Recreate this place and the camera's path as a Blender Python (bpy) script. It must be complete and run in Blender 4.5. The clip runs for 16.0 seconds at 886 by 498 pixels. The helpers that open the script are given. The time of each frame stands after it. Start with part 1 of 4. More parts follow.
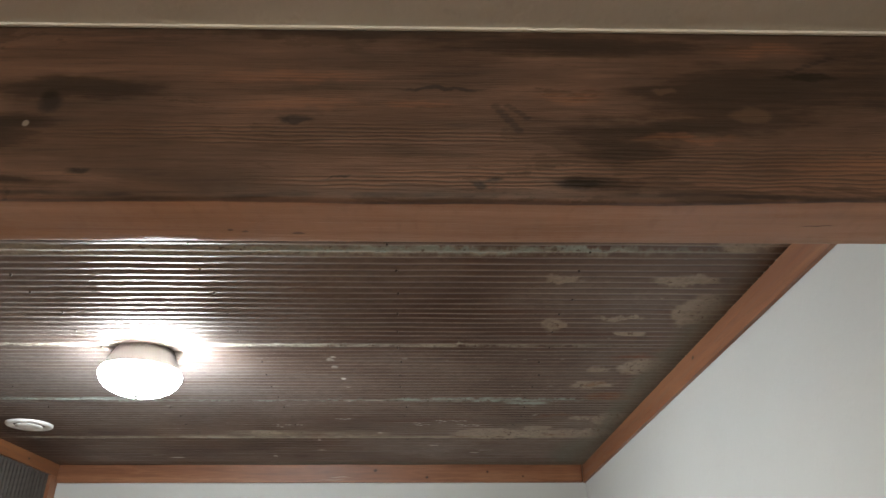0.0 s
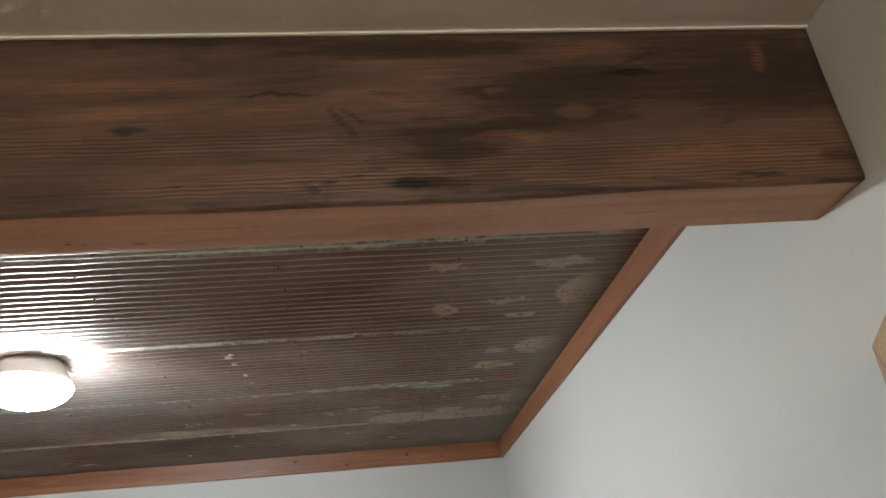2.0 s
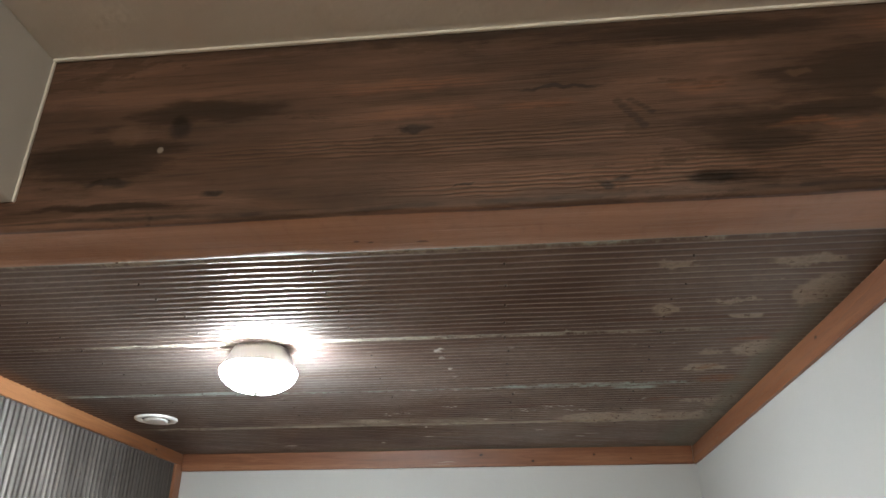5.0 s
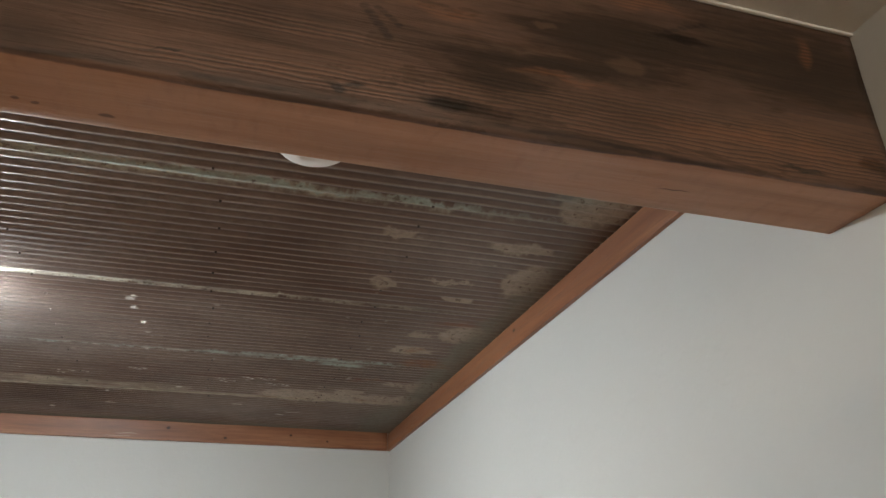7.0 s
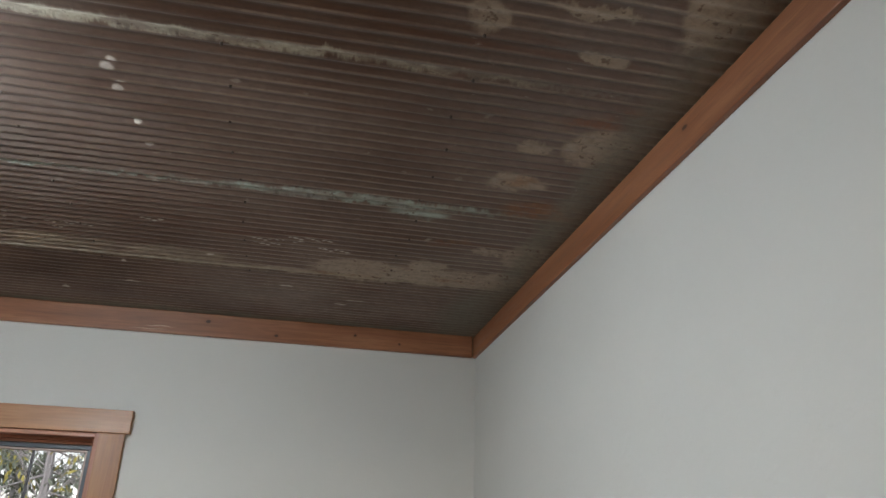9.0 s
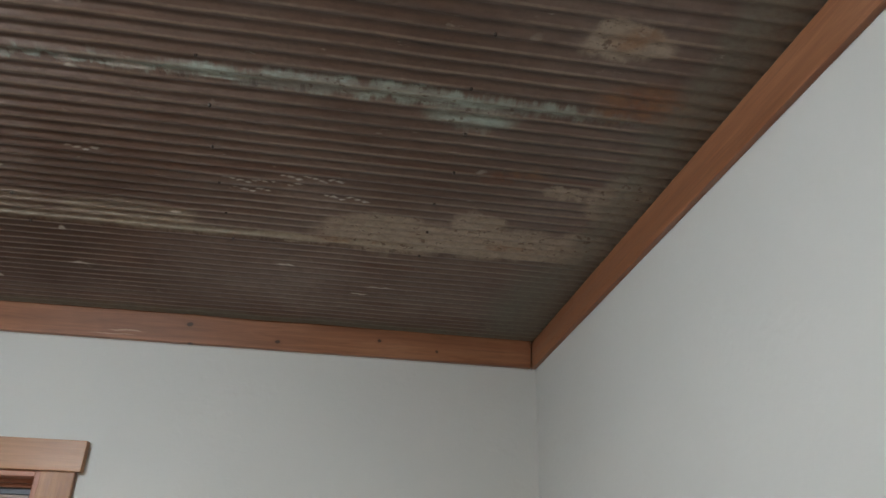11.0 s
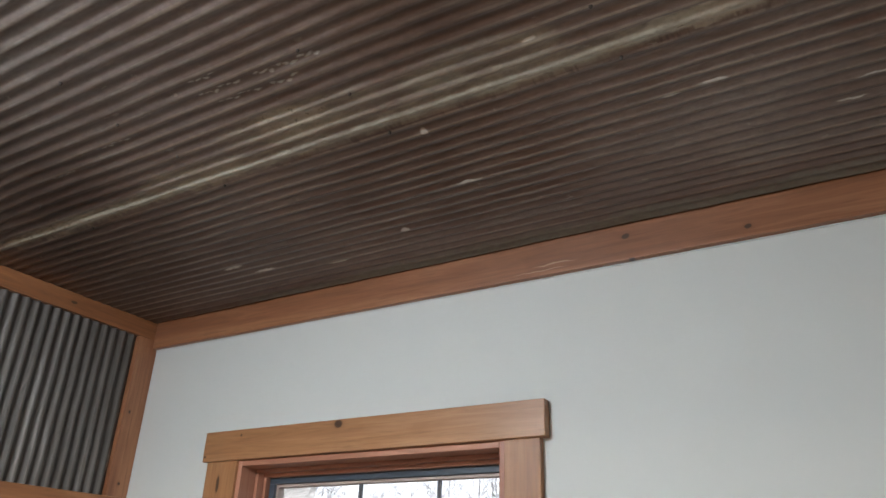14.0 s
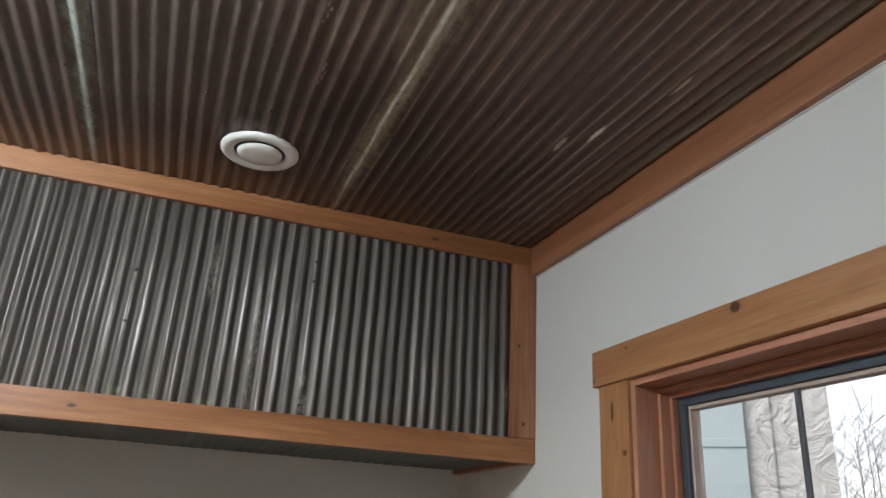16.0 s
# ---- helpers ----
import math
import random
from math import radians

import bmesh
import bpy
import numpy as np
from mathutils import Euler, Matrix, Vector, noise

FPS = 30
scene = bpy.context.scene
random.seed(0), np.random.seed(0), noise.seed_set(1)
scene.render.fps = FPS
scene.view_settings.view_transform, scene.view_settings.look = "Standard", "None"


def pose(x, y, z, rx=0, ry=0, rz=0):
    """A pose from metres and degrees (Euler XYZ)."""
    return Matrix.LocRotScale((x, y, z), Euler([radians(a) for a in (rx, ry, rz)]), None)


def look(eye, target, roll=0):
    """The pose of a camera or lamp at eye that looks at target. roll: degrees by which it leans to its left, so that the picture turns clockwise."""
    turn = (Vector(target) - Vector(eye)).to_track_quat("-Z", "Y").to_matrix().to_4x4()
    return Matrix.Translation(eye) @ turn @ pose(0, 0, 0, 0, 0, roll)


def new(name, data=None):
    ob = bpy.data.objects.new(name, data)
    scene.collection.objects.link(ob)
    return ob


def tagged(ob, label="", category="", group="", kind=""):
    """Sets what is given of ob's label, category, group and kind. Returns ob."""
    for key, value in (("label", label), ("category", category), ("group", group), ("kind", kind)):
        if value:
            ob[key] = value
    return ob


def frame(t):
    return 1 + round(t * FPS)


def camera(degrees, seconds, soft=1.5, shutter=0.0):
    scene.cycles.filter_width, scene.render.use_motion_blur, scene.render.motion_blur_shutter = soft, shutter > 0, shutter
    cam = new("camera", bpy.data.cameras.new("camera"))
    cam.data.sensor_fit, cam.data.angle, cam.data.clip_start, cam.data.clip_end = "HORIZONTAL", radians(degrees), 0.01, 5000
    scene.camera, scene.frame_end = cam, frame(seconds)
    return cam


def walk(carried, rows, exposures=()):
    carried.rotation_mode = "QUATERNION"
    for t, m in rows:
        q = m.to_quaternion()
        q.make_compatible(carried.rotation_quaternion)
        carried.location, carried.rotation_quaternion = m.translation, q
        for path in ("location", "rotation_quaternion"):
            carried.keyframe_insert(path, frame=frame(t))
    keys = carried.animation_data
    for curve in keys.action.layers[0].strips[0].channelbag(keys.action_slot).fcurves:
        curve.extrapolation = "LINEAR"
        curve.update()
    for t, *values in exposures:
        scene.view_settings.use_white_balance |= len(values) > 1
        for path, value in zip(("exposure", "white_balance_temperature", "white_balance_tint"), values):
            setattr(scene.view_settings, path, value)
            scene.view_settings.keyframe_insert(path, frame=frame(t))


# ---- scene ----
cam = camera(62.6, 16.0)
PATH = [
    (0, (-0.827, -3.924, 1.663), (-0.788, -2.152, 2.589), -0.3),
    (0.5, (-0.779, -3.982, 1.678), (-0.618, -2.223, 2.616), -2.6),
    (1, (-0.725, -3.992, 1.669), (-0.462, -2.232, 2.581), -5.2),
    (1.5, (-0.687, -3.989, 1.654), (-0.383, -2.223, 2.542), -6.4),
    (2, (-0.707, -3.968, 1.665), (-0.482, -2.183, 2.537), -5.9),
    (2.5, (-0.769, -3.943, 1.666), (-0.675, -2.142, 2.53), -4.6),
    (3, (-0.808, -3.947, 1.67), (-0.822, -2.14, 2.527), -3.4),
    (3.5, (-0.826, -3.955, 1.673), (-0.917, -2.153, 2.537), -2.3),
    (5.8, (-0.894, -3.927, 1.704), (-1.097, -2.153, 2.604), 0.5),
    (6, (-0.872, -3.951, 1.701), (-0.971, -2.175, 2.615), 0.1),
    (6.5, (-0.802, -3.931, 1.689), (-0.58, -2.161, 2.594), -0.3),
    (7, (-0.838, -3.796, 1.658), (-0.321, -2.066, 2.518), -0.4),
    (7.5, (-0.845, -3.597, 1.606), (-0.311, -1.826, 2.368), 0.5),
    (8, (-0.786, -3.41, 1.57), (-0.358, -1.578, 2.251), 0.9),
    (8.2, (-0.783, -3.322, 1.572), (-0.396, -1.485, 2.262), 1.1),
    (10.3, (-0.597, -2.458, 1.662), (-0.266, -0.672, 2.5), 2.0),
    (10.5, (-0.6, -2.408, 1.657), (-0.263, -0.627, 2.502), 1.3),
    (11, (-0.652, -2.24, 1.654), (-0.385, -0.458, 2.523), 1.6),
    (11.5, (-0.654, -2.129, 1.657), (-0.52, -0.335, 2.531), 2.2),
    (12, (-0.634, -2.023, 1.655), (-0.649, -0.221, 2.522), 2.4),
    (12.5, (-0.699, -1.93, 1.664), (-0.881, -0.14, 2.537), 2.4),
    (13, (-0.686, -1.859, 1.661), (-1.068, -0.104, 2.542), 2.0),
    (13.5, (-0.598, -1.743, 1.643), (-1.228, -0.054, 2.51), 1.9),
    (14, (-0.672, -1.557, 1.62), (-1.607, -0.011, 2.478), 2.0),
    (14.5, (-0.693, -1.37, 1.615), (-1.915, -0.027, 2.455), 2.4),
    (15, (-0.687, -1.221, 1.631), (-2.125, -0.087, 2.434), 2.4),
    (15.5, (-0.799, -1.133, 1.612), (-2.409, -0.235, 2.387), 3.1),
    (16, (-0.885, -0.968, 1.601), (-2.637, -0.34, 2.332), 3.3),
]
EXPOSURES = [(0, 2.12, 6600, 10), (0.5, 2.17, 6600, 10), (2, 2.1, 6550, 10), (3.5, 2.08, 6500, 10), (6, 2.12, 6500, 10), (7, 2.07, 6600, 10), (7.5, 1.99, 6550, 10), (8, 1.69, 6500, 10), (10.5, 1.76, 6500, 10),
             (12, 2.0, 6380, 10), (13, 2.06, 6300, 10), (14, 2.17, 6300, 10), (14.5, 2.05, 6380, 10), (15, 2.0, 6450, 10), (15.5, 2.08, 6450, 10), (16, 1.85, 6420, 10)]
walk(cam, [(t, look(eye, target, roll)) for t, eye, target, roll in PATH], EXPOSURES)

# ---- world and light ----
world = bpy.data.worlds.new("world")
scene.world = world
world.use_nodes = True
_sky = world.node_tree.nodes.new("ShaderNodeTexSky")
_sky.sky_type, _sky.sun_disc = "NISHITA", False
_sky.sun_elevation, _sky.sun_rotation = radians(35), radians(180)
_bg = world.node_tree.nodes["Background"]
_grey = world.node_tree.nodes.new("ShaderNodeHueSaturation")   # thin overcast: the sky's colour washed out
_grey.inputs["Saturation"].default_value = 0.3
world.node_tree.links.new(_sky.outputs[0], _grey.inputs["Color"])
world.node_tree.links.new(_grey.outputs[0], _bg.inputs[0])
_bg.inputs[1].default_value = 0.078
sun = new("sun", bpy.data.lights.new("sun", "SUN"))
sun.data.energy, sun.data.angle, sun.data.color = 0.6, radians(25), (1, 0.98, 0.96)
sun.matrix_world = look((0, 0, 20), (0, 0.82, 19.43))
LAMP, LAMP_PASSAGE = 95.0, 84.0  # radiance of the lit glass domes; the passage one is assumed, out of view

# ---- plan, in metres: the inner corner of east and north wall is the origin ----
H = 2.44            # ceilings
XW = -3.28          # west wall of the room
XH = -1.545         # west wall of the passage
YB0, YB1 = -3.15, -3.02   # beam, near and far face
HP = 2.42           # passage ceiling
ZB = 2.145          # beam, underside
YS = -7.0           # end of the passage
ZH = 2.178          # underside of the bulkhead beside the passage
HS = 2.431          # middle of the metal sheets
TOP = 2.4275        # top of the ceiling trim, against the sheets
TRIM = 2.34        # underside of the ceiling trim
SX, SZ = -2.735, 1.796     # soffit: front and underside
WX0, WX1, WZ0, WZ1 = -2.262, -1.42, 0.85, 1.948    # window opening
SEAMS = (0.0, -0.605, -1.212, -1.812, -2.42)
PITCH = 0.0336


# ---- material helpers ----
class Nodes:
    def __init__(self, name):
        self.m = bpy.data.materials.new(name)
        self.m.use_nodes = True
        self.t = self.m.node_tree
        self.p = self.t.nodes["Principled BSDF"]
        self.pos = self.add("ShaderNodeNewGeometry").outputs["Position"]

    def add(self, kind, **props):
        n = self.t.nodes.new(kind)
        for k, v in props.items():
            setattr(n, k, v)
        return n

    def put(self, socket, v):
        if isinstance(v, bpy.types.NodeSocket):
            self.t.links.new(v, socket)
        else:
            socket.default_value = v

    def math(self, op, a, b=0.0, c=0.0):
        n = self.add("ShaderNodeMath", operation=op)
        for s, v in zip(n.inputs, (a, b, c)):
            self.put(s, v)
        return n.outputs[0]

    def vec(self, op, a, b=(0, 0, 0)):
        n = self.add("ShaderNodeVectorMath", operation=op)
        self.put(n.inputs[0], a)
        self.put(n.inputs[1], b)
        return n.outputs["Value" if op == "LENGTH" else "Vector"]

    def noise(self, scale=(1, 1, 1), size=1.0, detail=4.0, rough=0.55, shift=(0, 0, 0), twist=0.0):
        v = self.vec("ADD", self.vec("MULTIPLY", self.pos, scale), shift)
        n = self.add("ShaderNodeTexNoise")
        self.put(n.inputs["Vector"], v)
        n.inputs["Scale"].default_value, n.inputs["Detail"].default_value = size, detail
        n.inputs["Roughness"].default_value, n.inputs["Distortion"].default_value = rough, twist
        return n.outputs["Fac"]

    def step(self, v, lo, hi, a=0.0, b=1.0):
        n = self.add("ShaderNodeMapRange", interpolation_type="SMOOTHSTEP")
        for s, x in zip(n.inputs, (v, lo, hi, a, b)):
            self.put(s, x)
        return n.outputs[0]

    def mix(self, f, a, b, blend="MIX"):
        n = self.add("ShaderNodeMix", data_type="RGBA", blend_type=blend)
        for s, v in zip((n.inputs[0], n.inputs[6], n.inputs[7]), (f, a, b)):
            self.put(s, v if isinstance(v, (bpy.types.NodeSocket, float, int)) else (*v, 1.0))
        return n.outputs[2]

    def ramp(self, f, *stops):
        n = self.add("ShaderNodeValToRGB")
        while len(n.color_ramp.elements) < len(stops):
            n.color_ramp.elements.new(0.5)
        for e, (at, c) in zip(n.color_ramp.elements, stops):
            e.position, e.color = at, (*c, 1.0)
        self.put(n.inputs[0], f)
        return n.outputs[0]

    def spots(self, where, warp=0.03, size=14.0, soft=0.25, teeth=0.0):
        """Soft ragged spots: rows of a centre and radii in metres."""
        n = self.add("ShaderNodeTexNoise")
        self.put(n.inputs["Vector"], self.pos)
        n.inputs["Scale"].default_value, n.inputs["Detail"].default_value = size, 6.0
        off = self.vec("MULTIPLY", self.vec("SUBTRACT", n.outputs["Color"], (0.5, 0.5, 0.5)), (warp * 2,) * 3)
        p, out = self.vec("ADD", self.pos, off), None
        if teeth:
            comb = self.add("ShaderNodeCombineXYZ")
            self.put(comb.inputs[1], self.math("MULTIPLY", self.math("SUBTRACT", self.noise((38, 5, 1), 1.0, 5, 0.7), 0.5), teeth))
            p = self.vec("ADD", p, comb.outputs[0])
        for c, r in where:
            d = self.vec("LENGTH", self.vec("MULTIPLY", self.vec("SUBTRACT", p, c), tuple(1 / v if v else 0 for v in r)))
            one = self.step(d, 1.0, 1.0 - soft)
            out = one if out is None else self.math("MAXIMUM", out, one)
        return out

    def done(self, colour, rough=0.6, metal=0.0, bump=None, depth=0.002, strength=0.6, spec=0.5):
        for k, v in (("Base Color", colour), ("Roughness", rough), ("Metallic", metal), ("Specular IOR Level", spec)):
            s = self.p.inputs[k]
            self.put(s, (*v, 1.0) if isinstance(v, tuple) else v)
        if bump is not None:
            b = self.add("ShaderNodeBump")
            b.inputs["Strength"].default_value, b.inputs["Distance"].default_value = strength, depth
            self.put(b.inputs["Height"], bump)
            self.put(self.p.inputs["Normal"], b.outputs[0])
        return self.m


def plaster(name, colour, relief=0.3):
    n = Nodes(name)
    fine = n.noise(size=55, detail=5, rough=0.6)
    skip = n.step(n.noise(size=16, detail=3), 0.52, 0.66)
    tint = n.mix(n.noise(size=1.7, detail=3), tuple(0.94 * c for c in colour), tuple(1.03 * c for c in colour))
    h = n.math("ADD", fine, n.math("MULTIPLY", skip, 0.7))
    return n.done(tint, n.step(fine, 0.3, 0.7, 0.75, 0.9), bump=h, depth=0.002, strength=relief, spec=0.3)


def wood(name, dark, mid, light, axis, knots=(), rough=0.42, gloss=0.5, scars=(), figure=0.0):
    """Finished softwood with the grain along an axis (0, 1, 2)."""
    n = Nodes(name)
    s = [15.0] * 3
    s[axis] = 0.9
    rnd = n.add("ShaderNodeObjectInfo").outputs["Random"]
    hop = n.add("ShaderNodeCombineXYZ")
    for k in range(3):
        n.put(hop.inputs[k], n.math("MULTIPLY", rnd, 7.3 + k))
    base = n.pos
    n.pos = n.vec("ADD", base, hop.outputs[0])
    broad = n.noise(tuple(s), 0.55, 4, 0.5, twist=0.6)
    lines = n.noise(tuple(v * 1.0 for v in s), 3.2, 3, 0.65, twist=1.2)
    fine = n.noise(tuple(v * 3 for v in s), 4.0, 3, 0.6)
    wear = n.noise((1, 1, 1), 5.0, 4)
    n.pos = base
    c = n.ramp(n.math("ADD", n.math("MULTIPLY", broad, 0.6), n.math("MULTIPLY", lines, 0.4)), (0.34, dark), (0.5, mid), (0.64, light))
    c = n.mix(n.step(fine, 0.5, 0.75, 0.0, 0.4), c, tuple(0.55 * v for v in mid))
    c = n.mix(n.step(wear, 0.55, 0.75, 0.0, 0.25), c, light)
    if figure:
        flame = n.noise((5, 5, 16), 1.0, 3, 0.5, twist=2.2)
        c = n.mix(n.math("MULTIPLY", n.step(n.math("PINGPONG", n.math("MULTIPLY", flame, 9.0), 1.0), 0.45, 0.85), figure), c, light)
    if scars:
        c = n.mix(n.math("MULTIPLY", n.spots(scars, 0.006, 30, 0.6), 0.5), c, (0.55, 0.36, 0.24))
    if knots:
        halo = n.spots([(p, tuple(2.2 * v for v in r)) for p, r in knots], 0.006, 40, 0.9)
        c = n.mix(n.math("MULTIPLY", halo, 0.45), c, dark)
        c = n.mix(n.math("MULTIPLY", n.spots(knots, 0.004, 60, 0.4), 0.9), c, (0.035, 0.015, 0.008))
    return n.done(c, n.step(lines, 0.3, 0.7, rough - 0.06, rough + 0.12), bump=n.math("ADD", lines, fine), depth=0.0006, strength=0.5, spec=gloss)


RED = ((0.15, 0.057, 0.027), (0.24, 0.096, 0.045), (0.345, 0.158, 0.08))
GOLD = ((0.20, 0.085, 0.034), (0.31, 0.142, 0.06), (0.41, 0.212, 0.098))
north_knots = [((-1.1, -0.02, 2.4), (0.011, 0.05, 0.008)), ((-0.831, -0.02, 2.365), (0.009, 0.05, 0.007)),
               ((-0.515, -0.02, 2.392), (0.007, 0.05, 0.006)), ((-1.09, -0.02, 2.338), (0.012, 0.05, 0.004)), ((-0.33, -0.02, 2.37), (0.005, 0.05, 0.005))]
M_trim_x = wood("red fir along x", *RED, 0, north_knots, scars=[((-1.28, -0.02, 2.365), (0.07, 0.1, 0.003)), ((-1.32, -0.02, 2.352), (0.09, 0.1, 0.002))])
M_trim_east = wood("red fir along y", *RED, 1, [((-0.02, -1.80, 2.40), (0.05, 0.012, 0.007))])
M_trim_y = wood("orange fir along y", (0.18, 0.068, 0.027), (0.29, 0.118, 0.046), (0.39, 0.18, 0.078), 1, [((-2.735, -0.33, 2.4), (0.05, 0.014, 0.006)), ((-2.735, -1.17, 1.83), (0.05, 0.012, 0.005))])
M_trim_z = wood("red fir along z", *RED, 2, [((-2.735, -0.04, 1.90), (0.05, 0.005, 0.006)), ((-2.735, -0.055, 2.12), (0.05, 0.004, 0.006))])
M_head = wood("golden fir along x", *GOLD, 0, [((-1.901, -0.02, 2.021), (0.016, 0.05, 0.013)), ((-2.25, -0.02, 2.016), (0.004, 0.05, 0.005)), ((-2.385, -0.02, 1.962), (0.006, 0.05, 0.004))])
M_leg = wood("golden fir along z", *GOLD, 2, [((-2.325, -0.02, 1.885), (0.007, 0.05, 0.028)), ((-2.28, -0.02, 1.79), (0.01, 0.05, 0.008))])
M_jamb = wood("pink fir along x", (0.24, 0.095, 0.055), (0.35, 0.15, 0.09), (0.42, 0.20, 0.125), 0)
M_jambz = wood("pink fir along z", (0.24, 0.095, 0.055), (0.35, 0.15, 0.09), (0.42, 0.20, 0.125), 2)
M_door = wood("honey door timber", (0.27, 0.13, 0.05), (0.36, 0.185, 0.07), (0.47, 0.275, 0.125), 1, rough=0.35, figure=0.55)
M_stile = wood("pale door stile timber", (0.27, 0.14, 0.085), (0.35, 0.19, 0.12), (0.41, 0.24, 0.155), 2, rough=0.4)
M_wall = plaster("off-white wall paint", (0.555, 0.551, 0.524), 0.16)
M_hall = plaster("warm white passage ceiling", (0.62, 0.60, 0.545), 0.55)
M_caulk = Nodes("white caulk").done((0.74, 0.73, 0.68), 0.55)


def sheet_metal(name, upright):
    """Old galvanised sheet: brown-grey film, zinc bloom, pale oxide and a little rust; highlights and groove shade
    painted in.
    """
    n = Nodes(name)
    along = (1.2, 30, 30) if not upright else (30, 30, 1.2)
    streak = n.noise(along, 1.0, 4, 0.6)
    cloud = n.noise(size=2.3, detail=5, rough=0.6)
    grain = n.noise(size=70, detail=4, rough=0.65)
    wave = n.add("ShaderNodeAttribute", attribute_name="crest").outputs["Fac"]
    # pale crest lines: wear, with the highlight along each ridge painted in
    worn_glint = n.math("MULTIPLY", n.step(wave, 0.6, 0.97), n.step(n.noise((2.2, 9, 1) if not upright else (1, 9, 2.2), 1.0, 4, 0.65, shift=(5, 3, 2)), 0.32, 0.62))
    if upright:
        c = n.ramp(cloud, (0.3, (0.098, 0.082, 0.07)), (0.5, (0.148, 0.127, 0.11)), (0.7, (0.205, 0.182, 0.16)))
        c = n.mix(n.step(streak, 0.5, 0.72, 0.0, 0.55), c, (0.21, 0.19, 0.17))
        c = n.mix(n.step(n.noise((25, 25, 2.0), 1.0, 3, shift=(3, 5, 1)), 0.58, 0.7, 0.0, 0.6), c, (0.06, 0.055, 0.05))
        c = n.mix(n.math("MULTIPLY", n.spots([((-2.75, -0.67, 2.22), (0.2, 0.016, 0.05)), ((-2.75, -1.31, 2.1), (0.2, 0.03, 0.16))], 0.012, 25, 0.8), 0.75), c, (0.03, 0.027, 0.025))
        c = n.mix(n.math("MULTIPLY", worn_glint, 0.4), c, (0.26, 0.245, 0.225))
        flute = n.noise((230, 230, 1.6), 1.0, 3, 0.6)
        c = n.mix(n.step(flute, 0.44, 0.58, 0.0, 0.7), c, (0.045, 0.038, 0.033))
        ridge = n.noise((14, 14, 1.1), 1.0, 3, 0.6, shift=(2, 9, 4))
        c = n.mix(n.step(ridge, 0.42, 0.62, 0.0, 0.6), c, (0.055, 0.047, 0.041))
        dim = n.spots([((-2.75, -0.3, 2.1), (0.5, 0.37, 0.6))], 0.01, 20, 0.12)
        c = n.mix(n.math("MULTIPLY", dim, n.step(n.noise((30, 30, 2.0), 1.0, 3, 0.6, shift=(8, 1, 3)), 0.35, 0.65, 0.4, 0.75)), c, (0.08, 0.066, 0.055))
        # the lamp's reflection on the ridges, painted as two pale patches
        lamp_glint = n.math("MULTIPLY", n.spots([((-2.75, -0.74, 2.05), (0.3, 0.2, 0.26)), ((-2.75, -1.08, 2.08), (0.3, 0.14, 0.16))], 0.04, 9, 0.9), n.math("MULTIPLY", n.step(wave, 0.2, 0.9), n.step(n.noise((9, 22, 3), 1.0, 4, 0.6, shift=(1, 2, 6)), 0.38, 0.62)))
        c = n.mix(n.math("MULTIPLY", lamp_glint, n.step(flute, 0.42, 0.58, 1.0, 0.3)), c, (0.58, 0.55, 0.51))
        # shade down in the grooves, mixed into the colour
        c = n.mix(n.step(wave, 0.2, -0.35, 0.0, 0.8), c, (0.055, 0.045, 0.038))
        pale = n.spots([((-2.75, -0.655, 1.89), (0.2, 0.013, 0.035)), ((-2.75, -0.66, 1.95), (0.2, 0.012, 0.02)), ((-2.75, -0.085, 1.97), (0.2, 0.006, 0.06)),
                        ((-2.75, -0.92, 2.2), (0.2, 0.012, 0.1)), ((-2.75, -0.79, 2.0), (0.2, 0.01, 0.2))], 0.008, 40, 0.5)
        c = n.mix(n.math("MULTIPLY", pale, n.step(grain, 0.35, 0.6, 0.1, 0.65)), c, (0.46, 0.44, 0.38))
        foot = n.math("MULTIPLY", n.step(n.noise(size=22, detail=4), 0.5, 0.66), n.spots([((-2.75, -1.05, 1.86), (0.3, 0.35, 0.03))], 0.02, 20, 0.6))
        c = n.mix(n.math("MULTIPLY", foot, 0.6), c, (0.20, 0.20, 0.11))
        return n.done(c, n.step(flute, 0.35, 0.65, 0.44, 0.64), 0.45, n.math("ADD", n.math("ADD", grain, streak), flute), 0.0006, 0.4)
    c = n.ramp(cloud, (0.3, (0.122, 0.081, 0.065)), (0.5, (0.18, 0.128, 0.105)), (0.72, (0.25, 0.198, 0.172)))
    c = n.mix(n.step(streak, 0.48, 0.75, 0.0, 0.4), c, (0.19, 0.165, 0.145))
    c = n.mix(n.step(n.noise((2, 22, 1), 1.0, 4, shift=(4, 1, 0)), 0.58, 0.74, 0.0, 0.5), c, (0.13, 0.055, 0.032))
    c = n.mix(n.math("MULTIPLY", worn_glint, 0.62), c, (0.40, 0.325, 0.255))
    # valleys painted darker, for the shade between crests
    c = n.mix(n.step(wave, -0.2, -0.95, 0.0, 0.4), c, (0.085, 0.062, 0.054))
    # lamp sheen and haze painted in: paler, greyer sheets around it
    grey = n.spots([((-2.0, -1.35, H), (0.95, 0.62, 0)), ((-1.7, -2.3, H), (1.0, 0.6, 0))], 0.12, 4, 0.6)
    c = n.mix(n.math("MULTIPLY", grey, n.step(n.noise((1.5, 12, 1), 1.0, 4, 0.6, shift=(3, 7, 0)), 0.3, 0.65, 0.25, 0.6)), c, (0.27, 0.25, 0.235))
    rubbed = n.spots([((-1.95, -1.0, H), (0.65, 0.33, 0))], 0.06, 8, 0.8)
